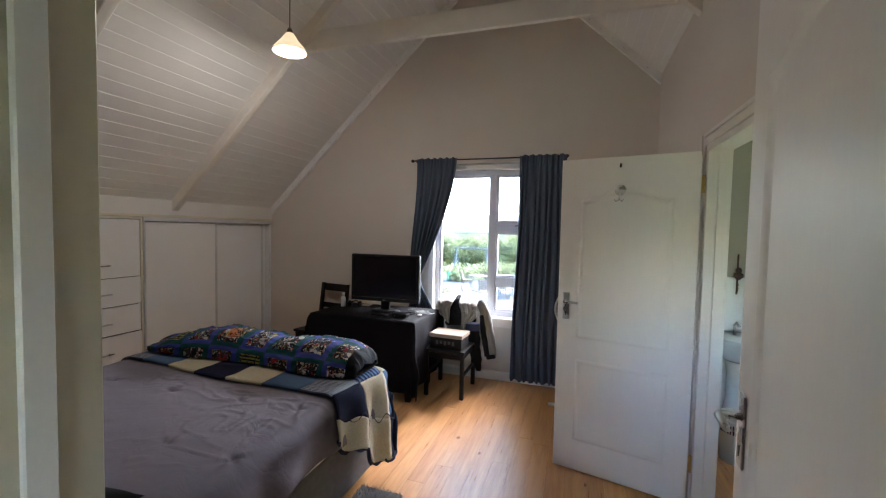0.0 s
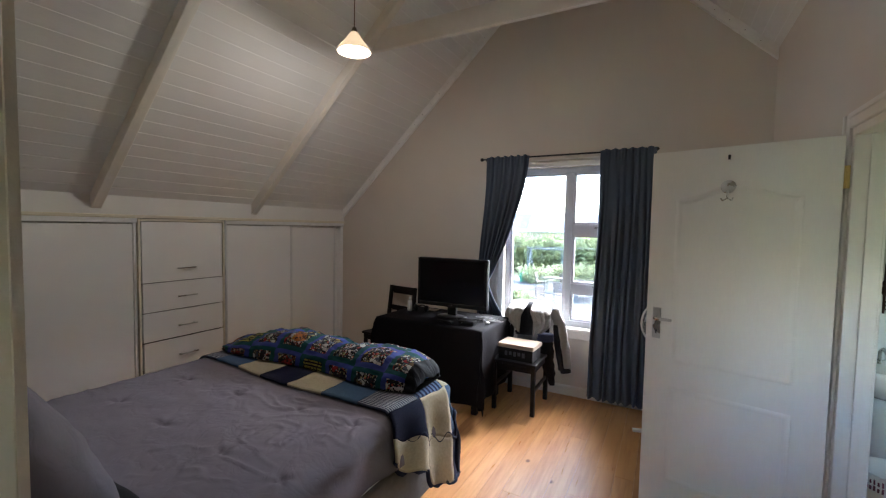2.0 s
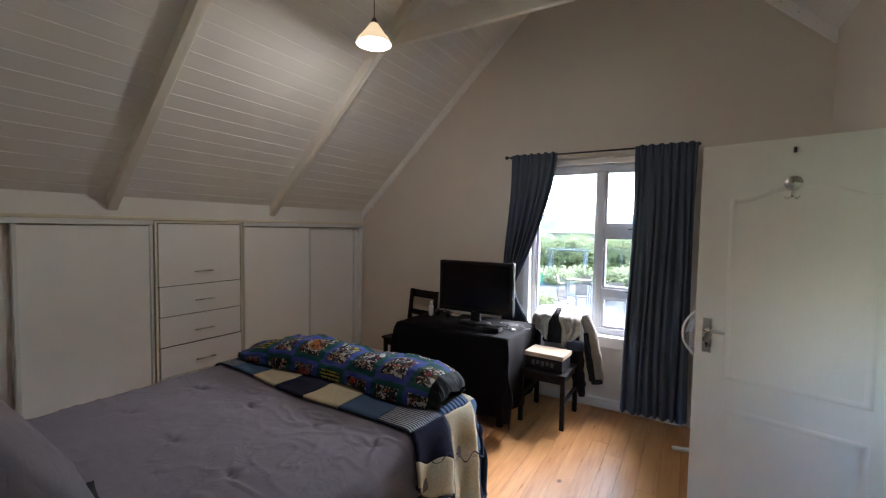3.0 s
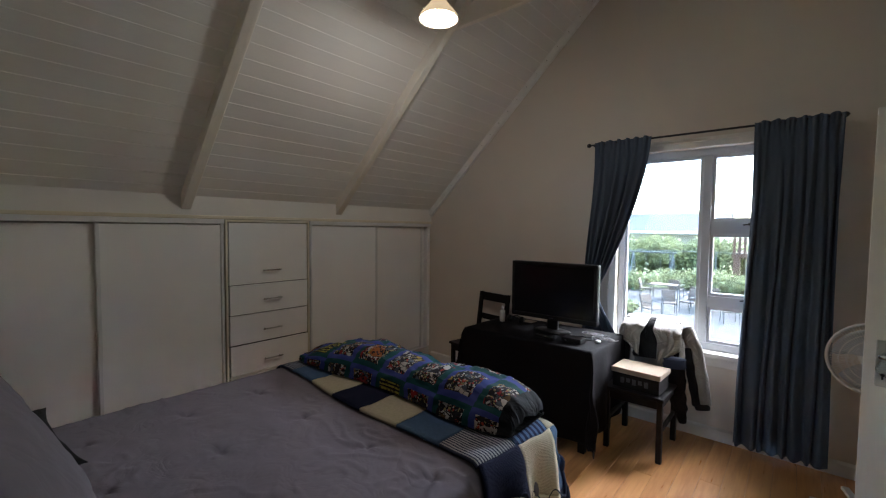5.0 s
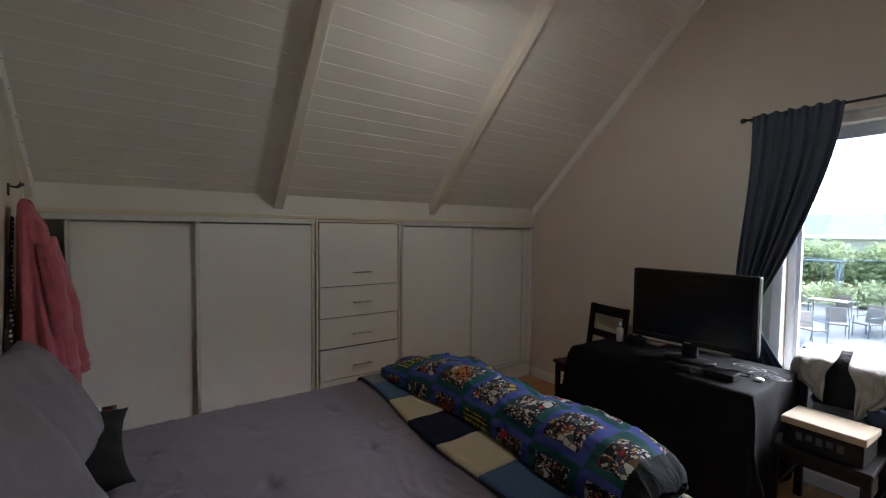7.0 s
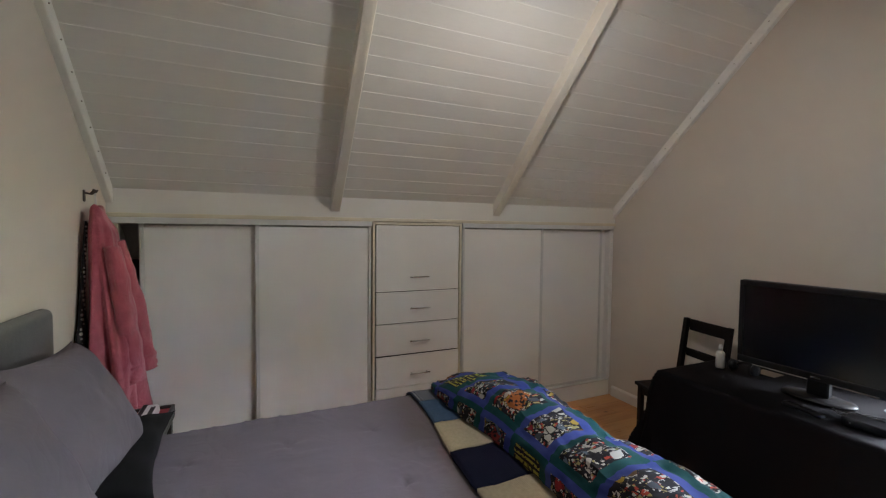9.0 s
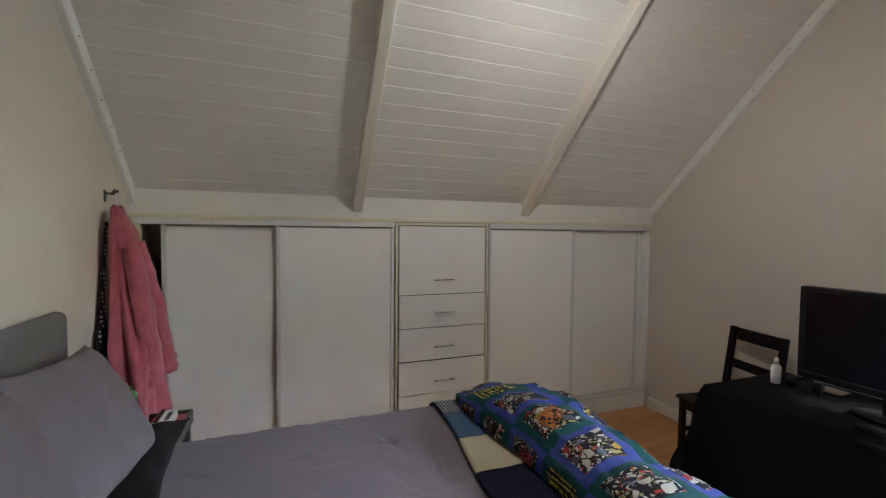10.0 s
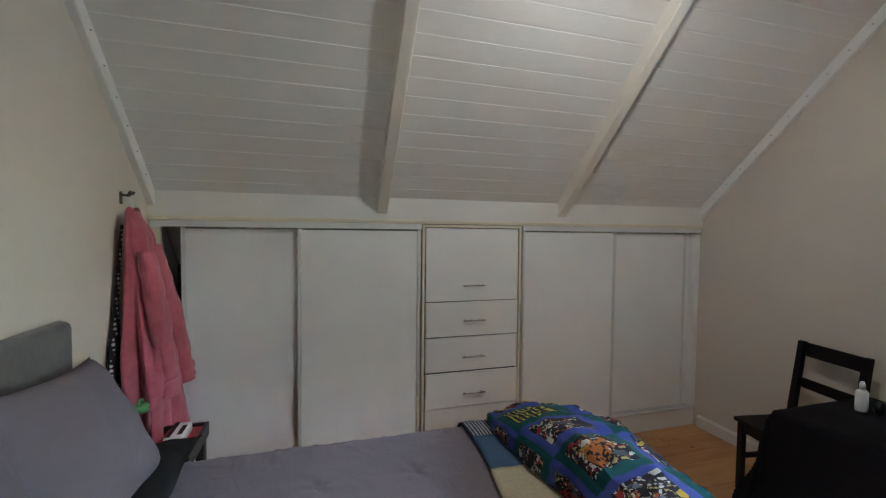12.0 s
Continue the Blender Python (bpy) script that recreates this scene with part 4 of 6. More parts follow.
drawn = qmix(lines, drawn, (0.008, 0.008, 0.012))
figure = qmath("LESS_THAN", qmath("ADD", qmath("ADD", qmath("MULTIPLY", fu, fu), qmath("MULTIPLY", fv, fv)), qmath("MULTIPLY", qmath("SUBTRACT", qnz.outputs[0], 0.5), 0.22)), 0.045)
figure = qmath("MULTIPLY", figure, qmath("GREATER_THAN", csep.outputs[2], 0.35))
figure_ink = qmix(qmath("GREATER_THAN", qchan(bits, 0), 0.62), base_pick.outputs[0], (0.012, 0.010, 0.012))
drawn = qmix(figure, drawn, figure_ink)
print_rows = qmath("GREATER_THAN", qmath("SINE", qmath("MULTIPLY", qs.outputs[1], 290.0)), 0.05)
print_gaps = qmath("GREATER_THAN", qchan(bits, 2), 0.22)
texty = qmath("MULTIPLY", qmath("GREATER_THAN", csep.outputs[0], 0.80), qmath("MULTIPLY", print_rows, print_gaps))
drawn = qmix(qmath("GREATER_THAN", csep.outputs[0], 0.80), drawn, qmix(texty, (0.012, 0.012, 0.016), (0.36, 0.34, 0.05)))
border = qmix(chk, (0.036, 0.055, 0.25), (0.005, 0.058, 0.064))
ql.new(qmix(inside, border, drawn), qb.inputs["Base Color"])
qbump = qn.new("ShaderNodeBump")
qbump.inputs["Strength"].default_value = 0.35
qbump.inputs["Distance"].default_value = 0.01
ql.new(qnz.outputs[0], qbump.inputs["Height"])
ql.new(qbump.outputs[0], qb.inputs["Normal"])

QUILT_END = mat("black_grey_print", (0.005, 0.0055, 0.007), 0.75, 0.98, 16, 90, 0.5, crease=0.45, spec=0.2)
QX0, QX1 = -2.74, -1.13


def quilt_fn(u, a):
    """u along the roll from west to east, a round it."""
    t = (u - QX0) / (QX1 - QX0)
    endw = min(1, (1 - abs(2 * t - 1) ** 7) ** 0.5) if 0 < t < 1 else 0.0
    cy = 2.315 + 0.03 * t + 0.02 * math.sin(t * 5)
    ry = (0.215 - 0.040 * t) * (0.80 + 0.20 * endw) * (1 + 0.06 * math.sin(t * 9))
    hz = (0.165 - 0.035 * t + 0.02 * math.sin(t * 7 + 1)) * (0.12 + 0.88 * endw) * (0.32 + 0.68 * smooth01(0.0, 0.40, t))
    ca, sa = math.cos(a), math.sin(a)
    y = cy + ry * math.copysign(abs(ca) ** 0.75, ca)
    z = BZ + 0.034 + (hz * abs(sa) ** 0.85 if sa > 0 else -0.004 * abs(sa))
    k = 0.022 * nz(u * 1.0, a * 0.35, 2, 5) + 0.012 * nz(u, a * 0.5, 5, 14) + 0.005 * nz(u, a * 0.6, 8, 30)
    k += 0.016 * max(0.0, 0.45 - abs(nz(u * 1.2 + 0.3 * nz(u, a, 1, 3), a * 0.25, 11, 9))) - 0.005
    lift = max(0, sa)
    seam = 0.012 * abs(math.sin(math.pi * u / CELL)) ** 0.5 + 0.012 * abs(math.sin(math.pi * a * 0.17 / CELL)) ** 0.5
    return Vector((u, y + k * 0.8 * ca, z + (k + seam) * lift))


def quilt_uv(u, a):
    return quilt_fn(u, a / 0.17)


quilt = thing("quilt", "folded quilt with a printed patchwork of blue and green panels", "quilt", (-1.9, 2.28, BZ + 0.03))
NQ, NA = 9, 6
PER = 2 * math.pi * 0.17
QEND = 0.965
for i in range(NQ):
    u0, u1 = (QX0 + (QX1 - QX0) * min(1.0, q) for q in (QEND * i / (NQ - 1), QEND * (i + 1) / (NQ - 1) if i < NQ - 1 else 1.0))
    for j in range(NA):
        m = sheet(bmesh.new(), quilt_uv, u0, u1, 19, PER * j / NA, PER * (j + 1) / NA, 12)
        part("panel", m, QUILT if i < NQ - 1 else QUILT_END, quilt, "" if i < NQ - 1 else "black and grey printed end panel", True)

# ---- rug ----
rug = thing("rug", "small shaggy grey rug beside the bed", "rug", (-0.98, 1.9, 0))
part("backing", B(-1.13, -0.86, 1.55, 2.28, 0.001, 0.012, bev=0.004), DIVAN, rug)
rg = random.Random(4)
vs, fs = [], []
for i in range(2600):
    p = Vector((rg.uniform(-1.13, -0.86), rg.uniform(1.55, 2.28), 0.011))
    d = Vector((rg.gauss(0, 0.012), rg.gauss(0, 0.012), rg.uniform(0.010, 0.026)))
    q = Vector((rg.gauss(0, 1), rg.gauss(0, 1), 0)).normalized() * 0.0022
    k = len(vs)
    vs += [p - q, p + q, p + d]
    fs.append((k, k + 1, k + 2))
me = bpy.data.meshes.new("pile")
me.from_pydata([v - Vector((-0.98, 1.9, 0)) for v in vs], [], fs)
me.materials.append(mat("rug_pile", (0.22, 0.21, 0.20), 0.95, 0.3, 30, 200, 0.2, spec=0.1))
pile = new("pile", me)
pile.parent = rug
tagged(pile, "shaggy grey pile", kind="stuff")

# ---- table with cloth ----
TX0, TX1, TY0, TY1, TZ = -2.345, -1.29, 3.465, 4.10, 0.755
table = thing("table", "table hidden under a long black cloth, beside the window", "table", (-1.84, 3.76, 0))
part("tabletop", B(TX0 + 0.01, TX1 - 0.01, TY0 + 0.01, TY1 - 0.01, TZ - 0.03, TZ - 0.004, bev=0.004), BLACKWOOD, table)
for x in (TX0 + 0.07, TX1 - 0.07):
    for y in (TY0 + 0.07, TY1 - 0.07):
        part("leg", B(x - 0.025, x + 0.025, y - 0.025, y + 0.025, 0, TZ - 0.03, bev=0.003), BLACKWOOD, table)


def cloth_fn(u, v):
    def edge(s, lo, hi):
        r = 0.02
        if s > hi:
            o, d = fall(s - hi, r)
            return hi + o, d
        if s < lo:
            o, d = fall(lo - s, r)
            return lo - o, d
        return s, 0.0
    x, dx = edge(u, TX0, TX1)
    y, dy = edge(v, TY0, TY1)
    d, both = max(dx, dy), min(dx, dy)
    x += (1 if u > TX1 else -1) * both * 0.12
    y += (1 if v > TY1 else -1) * both * 0.17 * (v < TY0)
    a = min(1, d / 0.5)
    if dx > 0:
        s = 1 if u > TX1 else -1
        x += s * a * (0.016 * math.sin(v * 19 + 0.7) + 0.025 * nz(u, v, 3, 2.5) + 0.01)
    if dy > 0:
        s = 1 if v > TY1 else -1
        f = 0.020 * math.sin(u * 15) + 0.030 * nz(u, v, 6, 2.5)
        y += s * a * ((0.03 if s < 0 else 0.0) + f * (1 if s < 0 else 0.3))
    z = TZ - d * 0.995 + (0.003 * nz(u, v, 1, 6) if d < 0.01 else 0)
    return Vector((x, y, max(z, 0.05 + 0.02 * nz(u, v, 2, 4))))


m = sheet(bmesh.new(), cloth_fn, TX0 - 0.62, TX1 + 0.62, 110, TY0 - 0.66, TY1 + 0.10, 80)
thick(m, 0.004)
tagged(solid("tablecloth", m, BLACKCLOTH, True, (-1.84, 3.76, TZ)), "long black cloth hanging in folds over the table", "tablecloth")
TOP = TZ + 0.006

# ---- television ----
tv = thing("television", "flat black television on a stand on the table", "television", (-1.73, 3.78, TOP))
TM = Matrix.Translation((-1.728, 3.775, 0)) @ Matrix.Rotation(radians(1.5), 4, "Z")


def tvp(name, m, material, parent, label="", sm=False):
    bmesh.ops.transform(m, matrix=TM, verts=m.verts)
    return part(name, m, material, parent, label, sm)


tvp("casing", B(-0.362, 0.362, -0.005, 0.045, 0.855, 1.318, bev=0.012, seg=3), BLACKPLASTIC, tv)
tvp("back_cover", B(-0.26, 0.26, 0.045, 0.085, 0.90, 1.25, bev=0.015, seg=2), BLACKPLASTIC, tv)
m = bmesh.new()
for q in ((-0.360, 0.360, 0.857, 0.892), (-0.360, 0.360, 1.290, 1.316), (-0.360, -0.334, 0.892, 1.290), (0.334, 0.360, 0.892, 1.290)):
    box(m, q[0], q[1], -0.016, -0.005, q[2], q[3], 0.003)
tvp("bezel", m, BLACKPLASTIC, tv, "glossy black bezel")
tvp("screen", B(-0.334, 0.334, -0.010, -0.004, 0.892, 1.290), SCREEN, tv, "dark switched-off screen")
tvp("neck", B(-0.045, 0.045, 0.005, 0.045, TOP + 0.015, 0.87, bev=0.006), BLACKPLASTIC, tv)
m = lathe(bmesh.new(), (0, 0.02, TOP), [(0.11, 0.0), (0.11, 0.008), (0.095, 0.014), (0.02, 0.018)], 40)
bmesh.ops.scale(m, vec=(1.35, 0.8, 1), space=Matrix.Translation((0, -0.02, 0)), verts=m.verts)
tvp("base", m, BLACKPLASTIC, tv, "oval black base", True)
tvp("badge", B(-0.02, 0.02, -0.0175, -0.0155, 0.868, 0.876), CHROME, tv, "small silver badge")

# ---- things on the table ----
def bottle(name, x, y, z, label, h=0.12, r=0.022, material=WHITEPLASTIC, cap=WHITEPLASTIC):
    ob = thing(name, label, "bottle", (x, y, z))
    part("body", lathe(bmesh.new(), (x, y, z), [(0.001, 0), (r * 0.92, 0.0), (r, 0.006), (r, h * 0.62), (r * 0.8, h * 0.70), (r * 0.42, h * 0.74), (r * 0.42, h * 0.78), (0.001, h * 0.78)], 20), material, ob, "", True)
    part("cap", lathe(bmesh.new(), (x, y, z), [(r * 0.5, h * 0.76), (r * 0.5, h * 0.88), (r * 0.32, h), (0.001, h)], 16), cap, ob, "white nozzle cap", True)
    return ob


bottle("spray_bottle", -2.225, 3.825, TOP, "small white plastic spray bottle on the table", 0.14, 0.024)
ob = thing("headphones", "black headphones lying on the table", "headphones", (-2.105, 3.85, TOP))
part("band", T([(-2.105 + 0.06 * math.cos(a), 3.85 + 0.03 * math.sin(a), TOP + 0.012 + 0.045 * math.sin(a)) for a in [math.pi * i / 14 for i in range(15)]], 0.007, 8), BLACKPLASTIC, ob, "", True)
for x in (-2.165, -2.045):
    m = lathe(bmesh.new(), (x, 3.85, TOP + 0.033), [(0.001, -0.016), (0.028, -0.014), (0.033, 0), (0.028, 0.014), (0.001, 0.016)], 20, "X")
    part("ear_cup", m, BLACKPLASTIC, ob, "", True)
ob = tagged(solid("paper_slip", B(-2.10, -1.99, 3.93, 4.03, TOP - 0.0005, TOP + 0.0025, bev=0.001), LIDCARD, False, (-2.045, 3.98, TOP)), "white paper slip lying on the black cloth", "paper")
ob = thing("set_top_box", "small black receiver box on the table", "receiver", (-1.47, 3.60, TOP))
part("case", B(-1.545, -1.40, 3.555, 3.645, TOP, TOP + 0.034, bev=0.005, seg=2), BLACKPLASTIC, ob)
part("front_lamp", B(-1.52, -1.51, 3.5535, 3.555, TOP + 0.013, TOP + 0.018), CHROME, ob, "tiny status window")
ob = thing("remote_control", "black remote control on the table", "remote control", (-1.66, 3.56, TOP))
m = B(-0.085, 0.085, -0.02, 0.02, 0, 0.016, bev=0.006, seg=2)
bmesh.ops.transform(m, matrix=Matrix.Translation((-1.68, 3.56, TOP)) @ Matrix.Rotation(radians(-12), 4, "Z"), verts=m.verts)
part("body", m, BLACKPLASTIC, ob)
m = bmesh.new()
for i in range(7):
    for j in range(3):
        box(m, -0.07 + i * 0.018, -0.06 + i * 0.018, -0.013 + j * 0.010, -0.007 + j * 0.010, 0.016, 0.018)
bmesh.ops.transform(m, matrix=Matrix.Translation((-1.68, 3.56, TOP)) @ Matrix.Rotation(radians(-12), 4, "Z"), verts=m.verts)
part("buttons", m, DARKCARD, ob, "rows of small grey buttons")
rng = random.Random(3)
CABLEGREY = mat("grey_cable", (0.28, 0.28, 0.29), 0.5)
for k, (cx, cy, mt, lb) in enumerate(((-1.44, 3.74, BLACKPLASTIC, "black"), (-1.36, 3.82, CABLEGREY, "pale grey"), (-1.40, 3.90, CABLEGREY, "pale grey"), (-1.58, 3.68, BLACKPLASTIC, "black"))):
    pts = []
    for i in range(60):
        a = i * 0.33
        rr = 0.035 + 0.03 * math.sin(i * 0.21 + k)
        pts.append((cx + rr * math.cos(a) * 1.5 + 0.002 * i * (0.5 if k % 2 else -0.5), cy + rr * math.sin(a) * 0.7, TOP + 0.003 + 0.004 * (i % 7) / 7 + 0.002 * k))
    tagged(solid("cable", T(pts, 0.0026, 6), mt, True, (cx, cy, TOP)), f"loosely coiled {lb} cable on the table", "cable", "cables on the table")
m = lathe(bmesh.new(), (-1.335, 3.72, TOP), [(0.001, 0), (0.02, 0), (0.022, 0.008), (0.012, 0.014), (0.001, 0.014)], 16)
tagged(solid("plug", m, WHITEPLASTIC, True, (-1.335, 3.72, TOP)), "white plug lying on the black cloth", "plug")


# ---- chairs ----
def chair(x0, x1, y0, y1, label, group, turn=0.0, top=0.925):
    """A black wooden chair that faces south, its back at y1."""
    ob = thing("dining_chair", label, "chair", ((x0 + x1) / 2, (y0 + y1) / 2, 0), group)
    t = 0.036
    part("seat", B(x0, x1, y0 - 0.01, y1, 0.43, 0.455, bev=0.006, seg=2), BLACKWOOD, ob)
    for x in (x0 + 0.01, x1 - t - 0.01):
        part("leg", B(x, x + t, y0 + 0.01, y0 + 0.01 + t, 0, 0.43, bev=0.003), BLACKWOOD, ob)
        m = prism(bmesh.new(), [(y1 - t, 0), (y1, 0), (y1 - 0.005, 0.45), (y1 + 0.055, top), (y1 + 0.025, top), (y1 - t - 0.005, 0.45)], x, x + t, "X")
        part("back_post", m, BLACKWOOD, ob)
        part("stretcher", B(x + 0.008, x + t - 0.008, y0 + 0.046, y1 - t, 0.20, 0.23, bev=0.002), BLACKWOOD, ob)
        part("side_apron", B(x + 0.006, x + t - 0.010, y0 + 0.046, y1 - t - 0.006, 0.37, 0.43, bev=0.002), BLACKWOOD, ob)
    part("apron", B(x0 + 0.046, x1 - 0.046, y0 + 0.016, y0 + 0.034, 0.37, 0.43, bev=0.002), BLACKWOOD, ob)
    for za, zb in ((top - 0.09, top - 0.005), (0.64, 0.70)):
        ya = y1 - 0.012 + (za - 0.45) * 0.126
        m = B(x0 + 0.046, x1 - 0.046, ya + 0.006, ya + 0.026, za, zb, bev=0.004)
        part("back_rail", m, BLACKWOOD, ob)
    ob.rotation_euler = (0, 0, radians(turn))
    return ob


chair(-2.84, -2.42, 3.83, 4.215, "black wooden chair between the table and the wardrobe", "black chairs", -10)
chair(-1.29, -0.885, 3.715, 4.19, "black wooden chair with a box and jacket on it", "black chairs", 0.0, 0.885)

# box on the chair
bxo = thing("shoe_box", "dark card box with a pale lid on the chair", "box", (-1.07, 3.86, 0.456))
BM = Matrix.Translation((-1.075, 3.865, 0.4562)) @ Matrix.Rotation(radians(-3), 4, "Z")
m = B(-0.155, 0.155, -0.11, 0.11, 0, 0.105, bev=0.003)
bmesh.ops.transform(m, matrix=BM, verts=m.verts)
part("box_body", m, DARKCARD, bxo, "dark printed card body")
m = B(-0.165, 0.165, -0.12, 0.12, 0.105, 0.142, bev=0.004)
bmesh.ops.transform(m, matrix=BM, verts=m.verts)
part("lid", m, LIDCARD, bxo, "pale card lid")
m = bmesh.new()
for i in range(5):
    box(m, -0.10 + i * 0.04, -0.075 + i * 0.04, -0.1112, -0.110, 0.035 + 0.01 * (i % 2), 0.075)
bmesh.ops.transform(m, matrix=BM, verts=m.verts)
part("print", m, mat("grey_print", (0.05, 0.05, 0.05), 0.6), bxo, "grey print on the box")


# ---- jacket on the chair ----
def limb(path, radii, flat=0.6, seg=20, n=44, seed=0.0, crease=0.14):
    """A sleeve or roll of cloth along a path, creased across."""
    from_pts = [Vector(p) for p in path]
    def at(t):
        s = t * (len(from_pts) - 1)
        i = min(int(s), len(from_pts) - 2)
        f = s - i
        p0, p1, p2, p3 = from_pts[max(i - 1, 0)], from_pts[i], from_pts[i + 1], from_pts[min(i + 2, len(from_pts) - 1)]
        return 0.5 * ((2 * p1) + (p2 - p0) * f + (2 * p0 - 5 * p1 + 4 * p2 - p3) * f * f + (3 * p1 - p0 - 3 * p2 + p3) * f ** 3)
    def rad(t):
        s = t * (len(radii) - 1)
        i = min(int(s), len(radii) - 2)
        return radii[i] + (radii[i + 1] - radii[i]) * (s - i)
    m = bmesh.new()
    rings = []
    for j in range(n + 1):
        t = j / n
        c = at(t)
        d = (at(min(1, t + 0.01)) - at(max(0, t - 0.01))).normalized()
        side = d.cross(Vector((0, 1, 0)))
        side = side.normalized() if side.length > 1e-3 else Vector((1, 0, 0))
        up = side.cross(d).normalized()
        ring = []
        for k in range(seg):
            a = 2 * math.pi * k / seg
            r = rad(t) * (1 + crease * (0.6 - 2 * abs(nz(math.cos(a) * 1.5 + seed, math.sin(a) * 1.5, t * 4 + seed + 5, 1.6))) + crease * nz(math.cos(a) * 1.2 + seed, math.sin(a) * 1.2, t * 5 + seed, 1.3) * 2 + 0.02 * math.sin(t * 33 + 3 * math.cos(a)))
            ring.append(m.verts.new(c + side * math.cos(a) * r + up * math.sin(a) * r * flat))
        rings.append(ring)
    for ra, rb in zip(rings, rings[1:]):
        for k in range(seg):
            m.faces.new((ra[k], ra[(k + 1) % seg], rb[(k + 1) % seg], rb[k]))
    m.faces.new(rings[0][::-1])
    m.faces.new(rings[-1])
    return m


jk = thing("jacket", "pale grey and black jacket hung over a chair back", "jacket", (-1.08, 4.2, 0.6))
JY = 4.185
part("lining", limb([(-1.09, JY + 0.03, 0.88), (-1.09, JY - 0.02, 0.76), (-1.08, JY - 0.03, 0.60)], [0.10, 0.12, 0.13], 0.22, seed=2, crease=0.06), JACKETDARK, jk, "black inside of the jacket", True)
part("back_panel", limb([(-1.09, JY + 0.09, 0.90), (-1.07, JY + 0.12, 0.70), (-1.04, JY + 0.12, 0.48)], [0.17, 0.19, 0.19], 0.2, seed=9, crease=0.06), JACKET, jk, "", True)


def jacket_front(side, low, reach):
    """A front panel thrown forward over the chair's back; side -1 or 1, low its drop."""
    def fn(u, v):
        # u from the neck outwards, v down
        inner = 0.024 + 0.040 * smooth01(0.10, 0.60, v)
        outer = 0.205 + reach * math.sin(min(1.0, v * 1.4) * math.pi / 2) - 0.085 * smooth01(0.55, 1.0, v)
        x = -1.085 + side * (inner + (outer - inner) * u)
        z = 0.915 + 0.014 * math.sin(math.pi * min(1.0, v * 6)) - low * v - 0.022 * u ** 3 * (1 - v) + 0.06 * (u - 0.5) * smooth01(0.6, 1.0, v)
        q = u * 1.9 + v * 0.9 + 0.6 * nz(u, v, side, 2.5)
        ridge = 1 - 2 * abs(q - math.floor(q) - 0.5)
        y = JY + 0.085 - 0.165 * smooth01(0.0, 0.26, v) - 0.03 * v + 0.03 * u * u
        y -= smooth01(0.05, 0.4, v) * (0.020 * ridge + 0.012 * nz(u * 2, v, side + 4, 4))
        return Vector((x, y, z))
    return thick(sheet(bmesh.new(), fn, 0, 1, 26, 0, 1, 32), 0.007)


for side, nm, low, reach in ((-1, "left", 0.26, 0.015), (1, "right", 0.32, 0.012)):
    part(nm + "_front", jacket_front(side, low, reach), JACKET, jk, "", True)
part("collar", limb([(-1.085, JY + 0.05, 0.885), (-1.085, JY - 0.02, 0.84), (-1.085, JY - 0.04, 0.72)], [0.045, 0.040, 0.045], 0.4, seed=1, crease=0.06), JACKETDARK, jk, "dark collar flap", True)
part("hem_band", limb([(-0.91, JY - 0.095, 0.645), (-0.905, JY - 0.09, 0.575)], [0.078, 0.074], 0.5, seed=8, n=8, crease=0.06), JACKETNAVY, jk, "navy band", True)
part("hem", limb([(-0.905, JY - 0.085, 0.58), (-0.90, JY - 0.06, 0.43), (-0.87, JY - 0.02, 0.27), (-0.855, JY + 0.0, 0.14)], [0.066, 0.064, 0.05, 0.022], 0.45, seed=8.5, crease=0.12), JACKETDARK, jk, "black lower part", True)
part("sleeve", limb([(-0.865, JY + 0.02, 0.86), (-0.80, JY + 0.01, 0.72), (-0.755, JY + 0.0, 0.52), (-0.715, JY - 0.01, 0.32)], [0.045, 0.052, 0.046, 0.040], 0.6, seed=3, crease=0.1), JACKET, jk, "", True)
part("sleeve_stripe", limb([(-0.835, JY - 0.02, 0.72), (-0.805, JY - 0.03, 0.52), (-0.765, JY - 0.035, 0.31)], [0.02, 0.028, 0.024], 0.5, seed=3.3), JACKETDARK, jk, "black sleeve stripe", True)
part("cuff", limb([(-0.735, JY - 0.015, 0.325), (-0.725, JY - 0.018, 0.285)], [0.052, 0.046], 0.6, seed=5, n=8, crease=0.06), JACKETDARK, jk, "black cuff", True)

# ---- curtains ----
ROD_Z, ROD_Y = 2.302, YN - 0.145
rod = thing("curtain_rod", "thin black curtain rod above the window", "curtain rod", (-0.85, ROD_Y, ROD_Z))
part("pole", T([(-1.635, ROD_Y, ROD_Z), (-0.07, ROD_Y, ROD_Z)], 0.008, 10), BLACKMETAL, rod, "", True)
for x in (-1.645, -0.06):
    part("finial", lathe(bmesh.new(), (x, ROD_Y, ROD_Z), [(0.001, -0.02), (0.014, -0.012), (0.018, 0), (0.014, 0.012), (0.001, 0.02)], 16, "X"), BLACKMETAL, rod, "", True)
for x in (-1.60, -0.10):
    m = T([(x, YN, ROD_Z - 0.01), (x, ROD_Y, ROD_Z - 0.011)], 0.006, 8)
    part("bracket", m, BLACKMETAL, rod)


def pleats(u, k):
    return math.sin(u * k * 2 * math.pi + 0.9 * math.sin(u * 7))


